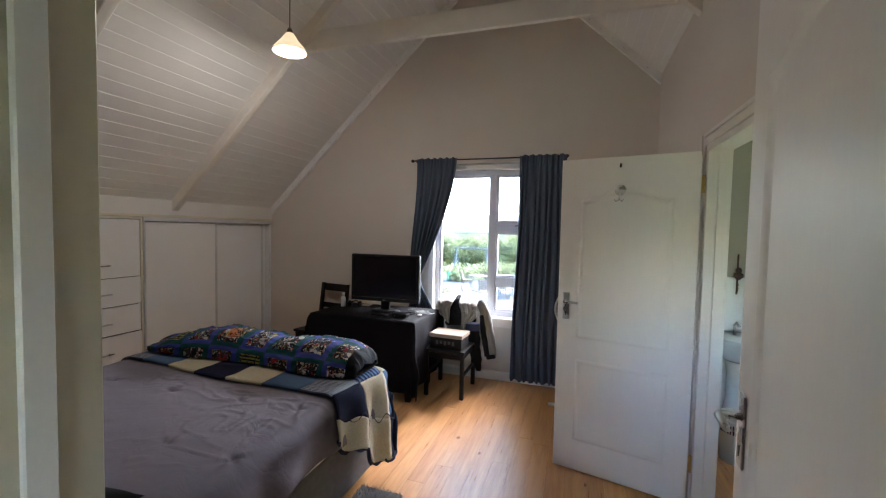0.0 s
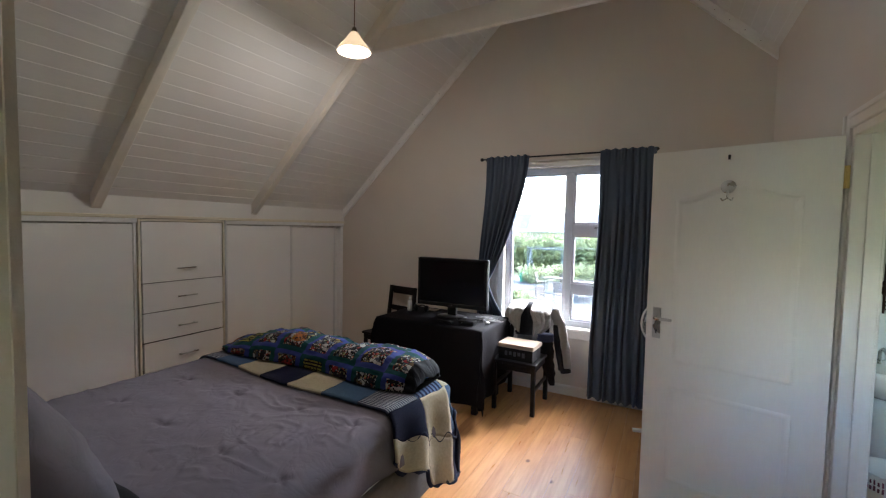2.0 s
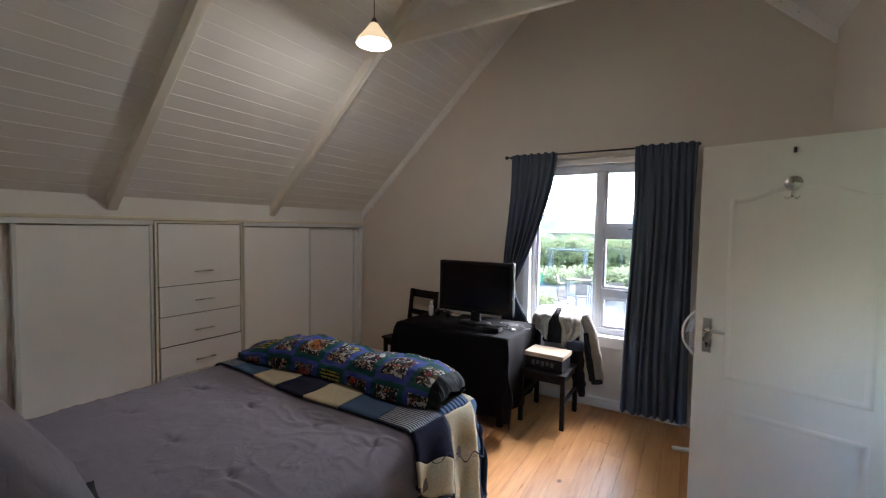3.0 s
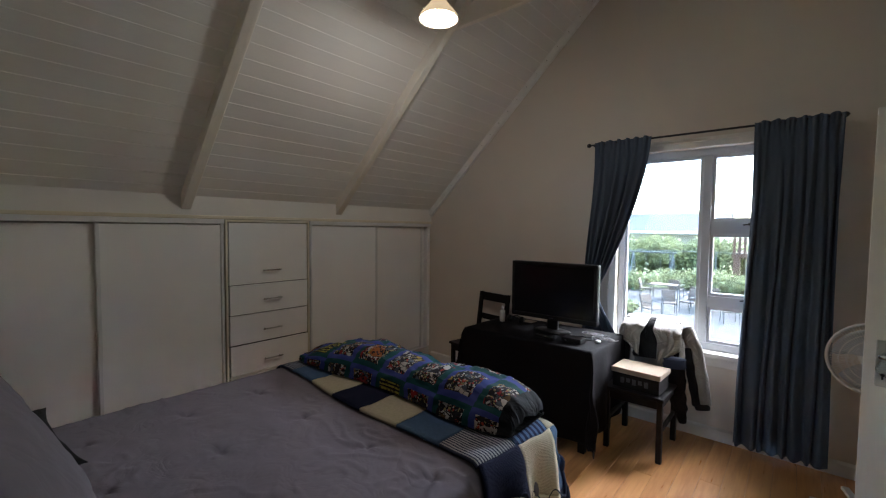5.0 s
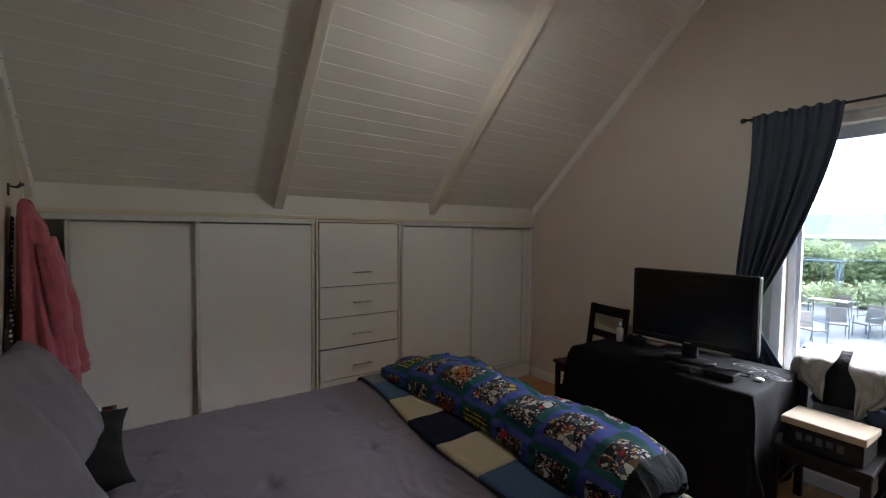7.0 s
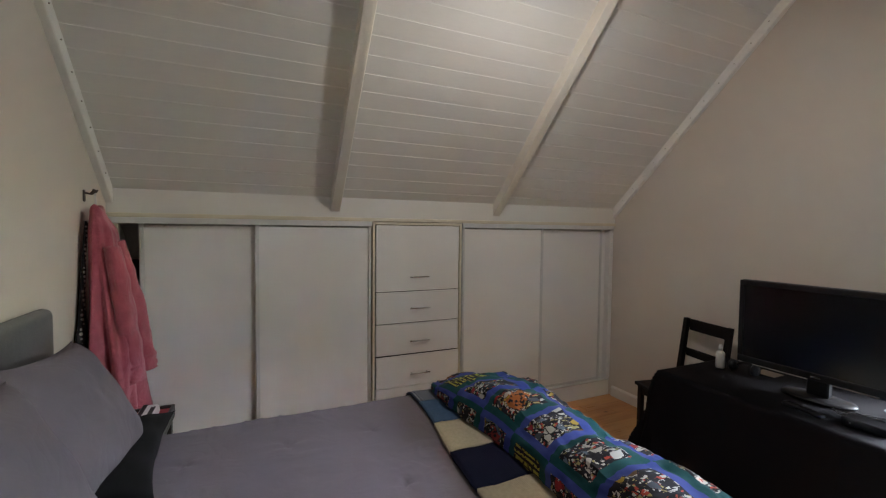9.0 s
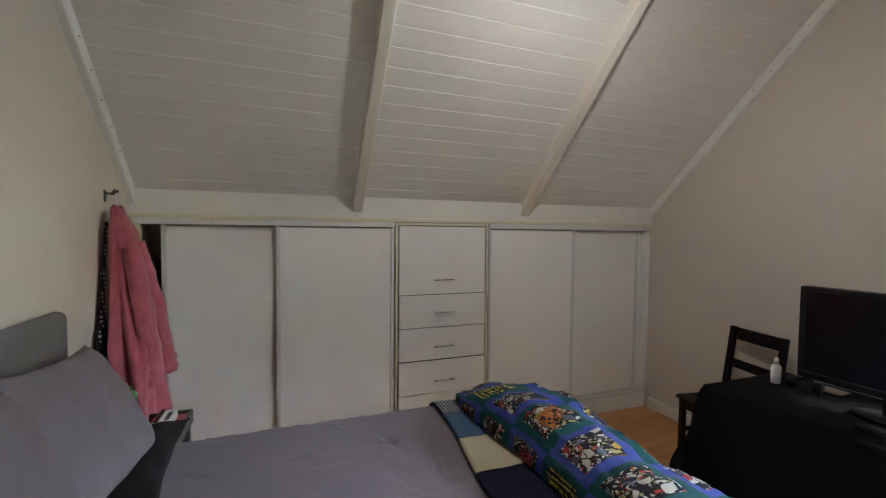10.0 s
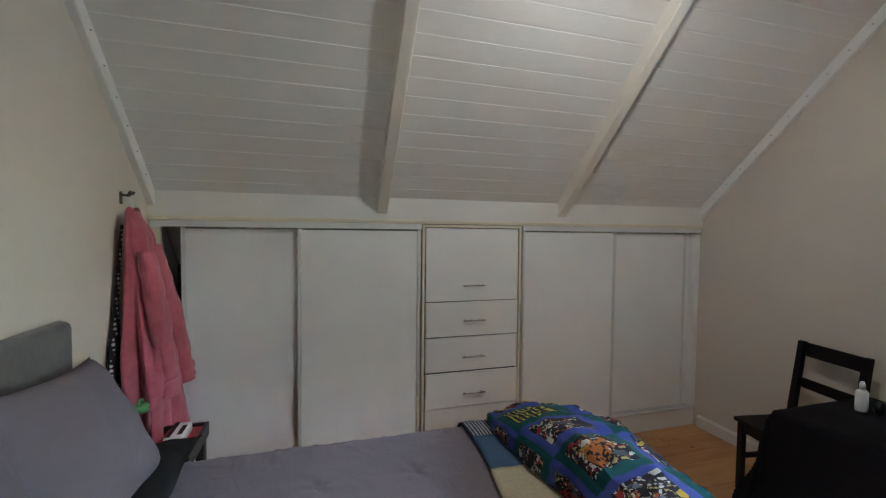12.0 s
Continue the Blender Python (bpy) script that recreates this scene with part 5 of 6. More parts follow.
def curtain(name, edge_l, edge_r, z_bot, folds, amp, label, seed):
    """edge_l and edge_r give the sides' x at a height."""
    def fn(u, v):
        z = ROD_Z + 0.018 - v * (ROD_Z + 0.018 - z_bot)
        xl, xr = edge_l(z), edge_r(z)
        w = xr - xl
        x = xl + w * (u + 0.02 * math.sin(u * 23 + v * 3) * min(1, v * 4))
        grow = min(1, 0.12 + v * 2.0)
        a = amp * grow * (0.75 + 0.5 * nz(u * 5, v * 1.2, seed, 1))
        y = ROD_Y - 0.012 + a * pleats(u + 0.10 * nz(u * 3.5, v * 0.9, seed, 1) + 0.015 * nz(u * 9, v * 2.0, seed + 5, 1), folds) * 0.9 + 0.012 * nz(u * 14, v * 2.5, seed + 3, 1)
        if v < 0.05:
            y += 0.008 * math.sin(u * folds * 4 * math.pi) * (1 - v / 0.05)
        zz = z + (0.006 * math.sin(u * folds * 2 * math.pi + 3 * nz(u * 4, 0, seed)) * smooth01(0.9, 1.0, v)) - (0.006 * math.sin(u * 40) if v < 0.01 else 0)
        return Vector((x, y, zz))
    ob = thing(name, label, "curtain", ((edge_l(z_bot) + edge_r(z_bot)) / 2, ROD_Y, z_bot), "curtains")
    m = sheet(bmesh.new(), fn, 0, 1, 150, 0, 1, 90)
    thick(m, 0.003)
    part("drape", m, CURTAIN, ob, "", True)
    return ob


curtain("curtain", lambda z: -0.505 - 0.045 * smooth01(2.0, 0.3, z), lambda z: -0.06, 0.075, 8.5, 0.032, "slate blue curtain hanging straight to the floor", 3)


def left_l(z):
    return -1.59 - 0.06 * smooth01(2.2, 1.2, z) - 0.02 * smooth01(1.0, 0.3, z)


def left_r(z):
    if z > 1.07:
        return -1.150 - 0.38 * max(0.0, (2.3 - z) / 1.23) ** 1.6
    return -1.530 + 0.24 * smooth01(1.09, 0.50, z)


curtain("curtain", left_l, left_r, 0.10, 6.5, 0.036, "slate blue curtain drawn aside and tied back", 8)
m = bmesh.new()
tube(m, [(-1.645 + 0.075 * math.cos(a), ROD_Y - 0.012 + 0.055 * math.sin(a), 1.045 + 0.02 * math.cos(a)) for a in [2 * math.pi * i / 24 for i in range(25)]], 0.014, 8)
tagged(solid("curtain_tie", m, CURTAIN, True, (-1.645, ROD_Y, 1.045)), "slate blue cloth tie round the curtain", "curtain tie")

# ---- pendant lamp ----
LX, LY = -1.845, 2.5
lamp = thing("pendant_lamp", "lit pendant lamp with a white glass bell shade", "pendant lamp", (LX, LY, 2.7))
SHADE = bpy.data.materials.new("lit_opal_glass")
SHADE.use_nodes = True
sb = SHADE.node_tree.nodes["Principled BSDF"]
sb.inputs["Base Color"].default_value = (0.42, 0.36, 0.27, 1)
sb.inputs["Roughness"].default_value = 0.3
sb.inputs["Emission Color"].default_value = (1.0, 0.72, 0.40, 1)
sb.inputs["Emission Strength"].default_value = 0.022
prof = [(0.026, 2.888), (0.030, 2.882), (0.042, 2.865), (0.062, 2.835), (0.088, 2.806), (0.106, 2.782), (0.111, 2.762), (0.107, 2.764), (0.100, 2.782), (0.080, 2.806), (0.056, 2.832), (0.036, 2.862), (0.022, 2.878)]
part("shade", lathe(bmesh.new(), (LX, LY, 0), prof, 48), SHADE, lamp, "glowing opal glass shade", True)
part("bulb", lathe(bmesh.new(), (LX, LY, 0), [(0.001, 2.772), (0.018, 2.778), (0.026, 2.796), (0.02, 2.815), (0.012, 2.835), (0.001, 2.84)], 20), SHADE, lamp, "", True).visible_shadow = False
part("holder", lathe(bmesh.new(), (LX, LY, 0), [(0.001, 2.925), (0.011, 2.923), (0.019, 2.905), (0.027, 2.888), (0.027, 2.880), (0.001, 2.880)], 24), mat("bronze_metal", (0.16, 0.12, 0.08), 0.4, metal=0.8), lamp, "bronze lamp holder", True)
part("cord", T([(LX, LY, 2.92), (LX, LY, roof(LX) - 0.01)], 0.0035, 8), mat("brown_cord", (0.20, 0.15, 0.10), 0.7), lamp, "", True)
part("ceiling_rose", lathe(bmesh.new(), (LX, LY, roof(LX)), [(0.05, 0.03), (0.05, -0.03), (0.03, -0.05), (0.001, -0.052)], 24), WHITEPLASTIC, lamp, "", True)

# ---- robe and scarf on a hook ----
HX = -3.275
HOOKMETAL = mat("dark_hook_metal", (0.10, 0.085, 0.075), 0.4, metal=0.6)
hk = thing("coat_hook", "small metal coat hook on the wall", "hook", (HX, YS, 1.72))
part("hook_plate", B(HX - 0.012, HX + 0.012, YS, YS + 0.006, 1.70, 1.76, bev=0.003), HOOKMETAL, hk)
for s in (-1, 0, 1):
    part("prong", T([(HX, YS + 0.004, 1.745), (HX + s * 0.012, YS + 0.03, 1.74), (HX + s * 0.022, YS + 0.045, 1.75), (HX + s * 0.024, YS + 0.05, 1.762)], 0.005, 8), HOOKMETAL, hk, "", True)
robe = thing("bathrobe", "pink fleece bathrobe hanging on a wall hook", "bathrobe", (HX, YS + 0.09, 0.5))


def robe_fn(a, v):
    z = 1.665 - v * 1.19
    open_out = 0.35 * smooth01(0, 0.1, v) + 0.65 * smooth01(0, 0.75, v)
    rx = 0.040 + 0.125 * open_out + 0.03 * v
    ry = 0.030 + 0.058 * open_out + 0.02 * v
    cx, cy = HX + 0.045 - 0.06 * v, YS + 0.045 + ry * 0.75
    k = 1 + (0.20 * (1 - 2 * abs(math.sin(a * 2.5 + v + 0.5))) + 0.14 * math.sin(a * 9 - 3 * v) + 0.12 * nz(math.cos(a), math.sin(a), v * 3, 1.6)) * open_out
    z2 = z + (0.02 * math.sin(a * 3) * smooth01(0.85, 1, v)) + 0.02 * math.cos(a * 2) * (1 - open_out)
    return Vector((cx + rx * k * math.cos(a), max(YS + 0.006, cy + ry * k * math.sin(a)), z2))


m = sheet(bmesh.new(), robe_fn, 0, 2 * math.pi, 90, 0, 1, 80)
bmesh.ops.remove_doubles(m, verts=m.verts, dist=0.0005)
bmesh.ops.holes_fill(m, edges=m.edges)
part("robe_body", m, ROBE, robe, "", True)
part("sleeve", limb([(HX - 0.01, YS + 0.13, 1.50), (HX - 0.06, YS + 0.17, 1.25), (HX - 0.12, YS + 0.20, 0.98), (HX - 0.15, YS + 0.205, 0.80)], [0.04, 0.06, 0.062, 0.070], 0.7, seed=2), ROBE, robe, "", True)
part("sleeve", limb([(HX + 0.11, YS + 0.14, 1.48), (HX + 0.10, YS + 0.17, 1.22), (HX + 0.05, YS + 0.19, 0.96), (HX + 0.05, YS + 0.19, 0.80)], [0.04, 0.062, 0.066, 0.075], 0.7, seed=5), ROBE, robe, "", True)
for cx, cy in ((HX - 0.152, YS + 0.205), (HX + 0.05, YS + 0.19)):
    part("cuff", limb([(cx, cy, 0.87), (cx - 0.004, cy, 0.785)], [0.076, 0.080], 0.72, seed=cx, n=10, crease=0.08), ROBE, robe, "turned-back fleece cuff", True)
part("loop", T([(HX, YS + 0.05, 1.675), (HX, YS + 0.048, 1.742), (HX + 0.012, YS + 0.05, 1.68)], 0.004, 6), WHITEPLASTIC, robe, "white hanging loop")
DOTS = bpy.data.materials.new("dotted_cloth")
DOTS.use_nodes = True
dn, dl = DOTS.node_tree.nodes, DOTS.node_tree.links
duv = dn.new("ShaderNodeTexCoord")
dv = dn.new("ShaderNodeTexVoronoi")
dv.inputs["Scale"].default_value = 45
dv.inputs["Randomness"].default_value = 0.1
dl.new(duv.outputs["Object"], dv.inputs["Vector"])
dr_ = dn.new("ShaderNodeValToRGB")
dr_.color_ramp.elements[0].position, dr_.color_ramp.elements[0].color = 0.30, (0.6, 0.58, 0.55, 1)
dr_.color_ramp.elements[1].position, dr_.color_ramp.elements[1].color = 0.36, (0.012, 0.012, 0.015, 1)
dl.new(dv.outputs["Distance"], dr_.inputs[0])
dl.new(dr_.outputs[0], dn["Principled BSDF"].inputs["Base Color"])
dn["Principled BSDF"].inputs["Roughness"].default_value = 0.85
tagged(solid("scarf", limb([(HX + 0.04, YS + 0.02, 1.60), (HX + 0.11, YS + 0.02, 1.25), (HX + 0.16, YS + 0.025, 0.95), (HX + 0.17, YS + 0.03, 0.64)], [0.01, 0.016, 0.034, 0.04], 0.6, seed=7), DOTS, True, (HX + 0.1, YS + 0.05, 0.62)), "black and white dotted scarf hanging under the robe", "scarf")

# ---- bedside table ----
NX0, NX1, NY0, NY1, NZ = -3.18, -2.85, YS + 0.03, 0.858, 0.60
DARKWOOD = wood_mat("dark_brown_wood", (0.012, 0.010, 0.009), (0.035, 0.028, 0.024), 0.4, False, "X")
ns = thing("bedside_table", "dark wooden bedside table with a raised rim", "bedside table", ((NX0 + NX1) / 2, (NY0 + NY1) / 2, 0))
part("top", B(NX0, NX1, NY0, NY1, NZ - 0.02, NZ, bev=0.003), DARKWOOD, ns)
for q in ((NX0, NX1, NY1 - 0.014, NY1), (NX0, NX1, NY0, NY0 + 0.014), (NX0, NX0 + 0.014, NY0 + 0.014, NY1 - 0.014), (NX1 - 0.014, NX1, NY0 + 0.014, NY1 - 0.014)):
    part("rim", B(q[0], q[1], q[2], q[3], NZ, NZ + 0.045, bev=0.002), DARKWOOD, ns)
for x in (NX0 + 0.01, NX1 - 0.05):
    for y in (NY0 + 0.01, NY1 - 0.05):
        part("leg", B(x, x + 0.04, y, y + 0.04, 0, NZ - 0.02, bev=0.003), DARKWOOD, ns)
part("shelf", B(NX0 + 0.02, NX1 - 0.02, NY0 + 0.02, NY1 - 0.02, 0.2, 0.22, bev=0.002), DARKWOOD, ns)

CLEAR = bpy.data.materials.new("clear_plastic")
CLEAR.use_nodes = True
cb = CLEAR.node_tree.nodes["Principled BSDF"]
cb.inputs["Base Color"].default_value = (0.9, 0.93, 0.92, 1)
cb.inputs["Roughness"].default_value = 0.06
cb.inputs["Transmission Weight"].default_value = 1.0
cb.inputs["IOR"].default_value = 1.25
GREEN = mat("green_plastic", (0.16, 0.42, 0.14), 0.35, 0.08, 20, 200, 0.05)
RED = mat("red_cover", (0.42, 0.03, 0.035), 0.5, 0.1, 20, 200, 0.1)


def drink_bottle(x, y, label, h, r, lid):
    ob = thing("drinking_bottle", label, "bottle", (x, y, NZ))
    part("body", lathe(bmesh.new(), (x, y, NZ), [(0.001, 0.001), (r * 0.92, 0.001), (r, 0.008), (r, h * 0.34), (r * 0.93, h * 0.42), (r, h * 0.5), (r, h * 0.72), (r * 0.72, h * 0.8), (r * 0.72, h * 0.84), (r * 0.66, h * 0.84), (r * 0.66, h * 0.8), (r * 0.93, h * 0.71), (r * 0.92, 0.012), (0.001, 0.012)], 28), CLEAR, ob, "clear plastic body", True)
    part("lid", lathe(bmesh.new(), (x, y, NZ), [(r * 0.8, h * 0.80), (r * 0.82, h * 0.90), (r * 0.6, h * 0.93), (0.001, h * 0.93)], 24), lid, ob, "screw lid", True)
    part("lid_loop", T([(x - r * 0.6, y, NZ + h * 0.9), (x - r * 0.3, y, NZ + h * 0.99), (x + r * 0.4, y, NZ + h * 1.02), (x + r * 0.75, y, NZ + h * 0.92)], 0.006, 8), lid, ob, "carrying loop", True)
    return ob


drink_bottle(-2.985, 0.645, "clear drinking bottle with a green lid on the bedside table", 0.25, 0.036, GREEN)
drink_bottle(-2.925, 0.575, "clear drinking bottle with a white lid on the bedside table", 0.24, 0.032, WHITEPLASTIC)
bk = thing("book", "red covered book on the bedside table", "book", (-3.045, 0.76, NZ))
m = B(-3.165, -2.925, 0.69, 0.838, NZ + 0.001, NZ + 0.005, bev=0.001)
box(m, -3.165, -2.925, 0.69, 0.838, NZ + 0.027, NZ + 0.031, 0.001)
box(m, -3.165, -2.925, 0.69, 0.695, NZ + 0.005, NZ + 0.027)
part("cover", m, RED, bk)
part("pages", B(-3.161, -2.929, 0.6955, 0.834, NZ + 0.0052, NZ + 0.0268), LIDCARD, bk, "pale page block")
cs = thing("spectacle_case", "white case with black spots on the red book", "case", (-3.035, 0.765, NZ + 0.031))
m = B(-3.125, -2.96, 0.725, 0.805, NZ + 0.0312, NZ + 0.082, bev=0.018, seg=3)
part("case_body", m, WHITEPLASTIC, cs, "", True)
m = bmesh.new()
for i, (yy, zz, rr) in enumerate(((0.0, 0.0, 0.015), (0.022, 0.004, 0.010), (-0.02, -0.004, 0.009))):
    lathe(m, (-2.96, 0.765 + yy, NZ + 0.057 + zz), [(0.001, -0.0002), (rr, -0.0002), (rr, 0.0012), (0.001, 0.0012)], 14, "X")
box(m, -3.115, -2.965, 0.735, 0.755, NZ + 0.0815, NZ + 0.0832, 0.0005)
box(m, -3.075, -2.985, 0.775, 0.795, NZ + 0.0815, NZ + 0.0832, 0.0005)
part("spots", m, BLACKPLASTIC, cs, "black printed spots")

# ---- fan behind the door ----
FX, FY, FZ = 0.085, 3.86, 0.90
fan = thing("pedestal_fan", "white pedestal fan standing behind the open door", "fan", (FX, FY + 0.1, 0))
for s in (1, -1):
    m = bmesh.new()
    box(m, -0.23, 0.23, -0.02, 0.02, 0.004, 0.026, 0.006, 2)
    bmesh.ops.transform(m, matrix=Matrix.Translation((FX, FY + 0.1, 0 if s > 0 else 0.003)) @ Matrix.Rotation(radians(15 if s > 0 else 105), 4, "Z"), verts=m.verts)
    part("base_bar", m, WHITEPLASTIC, fan)
part("pole", T([(FX, FY + 0.1, 0.02), (FX, FY + 0.1, 0.50), (FX, FY + 0.1, 0.84)], [0.016, 0.016, 0.011], 14), WHITEPLASTIC, fan, "", True)
part("motor", lathe(bmesh.new(), (FX, FY + 0.02, FZ), [(0.001, 0.15), (0.045, 0.14), (0.06, 0.09), (0.06, 0.02), (0.04, 0.0), (0.001, 0.0)], 24, "Y"), WHITEPLASTIC, fan, "", True)
R = 0.19
m = bmesh.new()
for yy in (-0.055, 0.045):
    for k in range(84):
        a = 2 * math.pi * k / 84
        ca, sa = math.cos(a), math.sin(a)
        tube(m, [(FX + 0.04 * ca, FY + yy, FZ + 0.04 * sa), (FX + R * 0.75 * ca, FY + yy * 0.92, FZ + R * 0.75 * sa), (FX + R * ca, FY + yy * 0.1, FZ + R * sa)], 0.0014, 4, False)
    for rr, f in ((0.04, 1.0), (0.11, 0.97), (R * 0.75, 0.92)):
        tube(m, [(FX + rr * math.cos(a), FY + yy * f, FZ + rr * math.sin(a)) for a in [2 * math.pi * i / 40 for i in range(41)]], 0.002, 5, False)
part("grille", m, WHITEPLASTIC, fan, "white wire guard", True)
part("rim", tube(bmesh.new(), [(FX + R * math.cos(a), FY, FZ + R * math.sin(a)) for a in [2 * math.pi * i / 56 for i in range(57)]], 0.008, 8, False), WHITEPLASTIC, fan, "", True)
for k in range(3):
    def blade(u, v, k=k):
        a = k * 2.094 + v * 1.5 - 0.75 + u * 0.3
        r = 0.035 + u * 0.135
        return Vector((FX + r * math.cos(a), FY - 0.02 + 0.04 * (v - 0.5), FZ + r * math.sin(a)))
    m = sheet(bmesh.new(), blade, 0, 1, 8, 0, 1, 10)
    thick(m, 0.003)
    part("blade", m, mat("blue_clear_blade", (0.45, 0.52, 0.60), 0.2, 0.03), fan, "pale blue plastic blade", True)

# ---- hook on the bathroom door ----
hv = mtx_b @ Vector((0.375, 0, 0))
dh = thing("suction_hook", "round metal hook stuck on the door", "hook", (mtx_b @ Vector((0.375, 0.021, 1.73)))[:])


def on_door(m):
    bmesh.ops.transform(m, matrix=mtx_b, verts=m.verts)
    return m


SGN = 1 if (mtx_b.to_3x3() @ Vector((0, 1, 0))).y < 0 else -1
FACE = 0.0205 * SGN
DHX, DHZ = 0.42, 1.83
part("disc", on_door(lathe(bmesh.new(), (DHX, FACE, DHZ), [(0.001, 0.0), (0.034, 0.0), (0.032, 0.006 * SGN), (0.012, 0.010 * SGN), (0.001, 0.011 * SGN)], 28, "Y")), CHROME, dh, "", True)
for s in (-1, 1):
    part("prong", on_door(T([(DHX, FACE + 0.008 * SGN, DHZ - 0.02), (DHX + s * 0.003, FACE + 0.012 * SGN, DHZ - 0.06), (DHX + s * 0.018, FACE + 0.03 * SGN, DHZ - 0.072), (DHX + s * 0.026, FACE + 0.036 * SGN, DHZ - 0.06)], 0.0035, 8)), CHROME, dh, "", True)
m = on_door(T([(DHX, FACE, 1.985), (DHX, FACE + 0.014 * SGN, 1.985), (DHX, FACE + 0.016 * SGN, 1.965)], 0.006, 8))
tagged(solid("door_peg", m, BLACKPLASTIC, False, (mtx_b @ Vector((DHX, FACE, 1.975)))[:]), "small black peg on the white door", "peg")

# ---- bathroom things ----
bs = thing("wash_basin", "white ceramic pedestal basin against the bathroom wall", "basin", (1.35, 3.98, 0))
m = bmesh.new()
lathe(m, (0, 0, 0), [(0.09, 0.56), (0.15, 0.59), (0.215, 0.66), (0.245, 0.72), (0.25, 0.755), (0.24, 0.762), (0.21, 0.752), (0.17, 0.69), (0.06, 0.65), (0.001, 0.645)], 40)
bmesh.ops.scale(m, vec=(1.05, 0.88, 1), verts=m.verts)
bmesh.ops.translate(m, verts=m.verts, vec=(1.35, 3.99, 0))
part("bowl", m, CERAMIC, bs, "", True)
part("pedestal", lathe(bmesh.new(), (1.35, 4.03, 0), [(0.12, 0), (0.11, 0.05), (0.08, 0.25), (0.08, 0.45), (0.10, 0.58)], 28), CERAMIC, bs, "", True)
part("tap", T([(1.35, 4.16, 0.74), (1.35, 4.16, 0.82), (1.35, 4.12, 0.85), (1.35, 4.06, 0.83)], 0.011, 10), CHROME, bs, "chrome tap", True)
bn = thing("bin", "white plastic laundry basket with printed label in the bathroom", "basket", (1.20, 3.45, 0))
part("body", lathe(bmesh.new(), (1.20, 3.45, 0), [(0.001, 0), (0.12, 0), (0.15, 0.30), (0.155, 0.31), (0.148, 0.31), (0.118, 0.01), (0.001, 0.01)], 32), WHITEPLASTIC, bn, "", True)
m = bmesh.new()
for i in range(8):
    a = radians(200 + i * 7)
    for j in range(2):
        c = Vector((1.20 + 0.1455 * math.cos(a), 3.45 + 0.1455 * math.sin(a), 0.22 + 0.035 * j))
        tube(m, [c, c + Vector((0, 0, 0.02 + 0.008 * (i % 2)))], 0.005, 5)
part("print", m, mat("maroon_print", (0.12, 0.03, 0.06), 0.6), bn, "dark red printed marks")
CARVING = mat("dark_brown_carving", (0.05, 0.02, 0.012), 0.6)
orn = thing("wall_ornament", "dark brown carved figure on a thin rod", "ornament", (1.36, 4.19, 1.12))
part("rod", T([(1.36, 4.192, 1.08), (1.36, 4.192, 1.42)], 0.007, 8), CARVING, orn)
m = lathe(bmesh.new(), (1.365, 4.182, 1.21), [(0.001, 0.10), (0.016, 0.095), (0.024, 0.075), (0.016, 0.055), (0.034, 0.045), (0.036, 0.02), (0.018, 0.0), (0.001, -0.01)], 14)
part("carving", m, CARVING, orn, "", True)
for z in (1.11, 1.135, 1.16):
    part("bead", lathe(bmesh.new(), (1.362, 4.185, z), [(0.001, -0.010), (0.012, 0.0), (0.001, 0.010)], 10), CARVING, orn, "", True)

# ---- garden ----
GZ = -1.7
GRASS = mat("lawn", (0.20, 0.21, 0.10), 0.95, 0.3, 0.6, 40, 0.6)
ground = tagged(solid("ground", B(-700, 700, -700, 900, GZ - 0.6, GZ - 0.03), GRASS), "lawn reaching to the horizon", kind="structure")
PAVE = mat("grey_paving", (0.14, 0.132, 0.125), 0.9, 0.35, 1.5, 60, 0.4, spec=0.1)
# the stretch nearest the house is unseen, added to bounce daylight to the ceiling
m = prism(bmesh.new(), [(-9.5, 4.7), (4.0, 4.7), (4.0, 27.0), (-9.0, 27.0)], GZ - 0.03, GZ, "Z")
tagged(solid("pavement_patio", m, PAVE), "grey paved garden patio, its unseen near part added to bounce light", kind="structure")
STEEL = mat("pale_painted_steel", (0.12, 0.13, 0.14), 0.5, 0.1, 8, 90, 0.1)
WICKER = mat("pale_wicker", (0.17, 0.13, 0.105), 0.8, 0.2, 30, 160, 0.6)
DECKWOOD = wood_mat("weathered_deck_wood", (0.07, 0.03, 0.022), (0.16, 0.08, 0.055), 0.7, False, "Z")


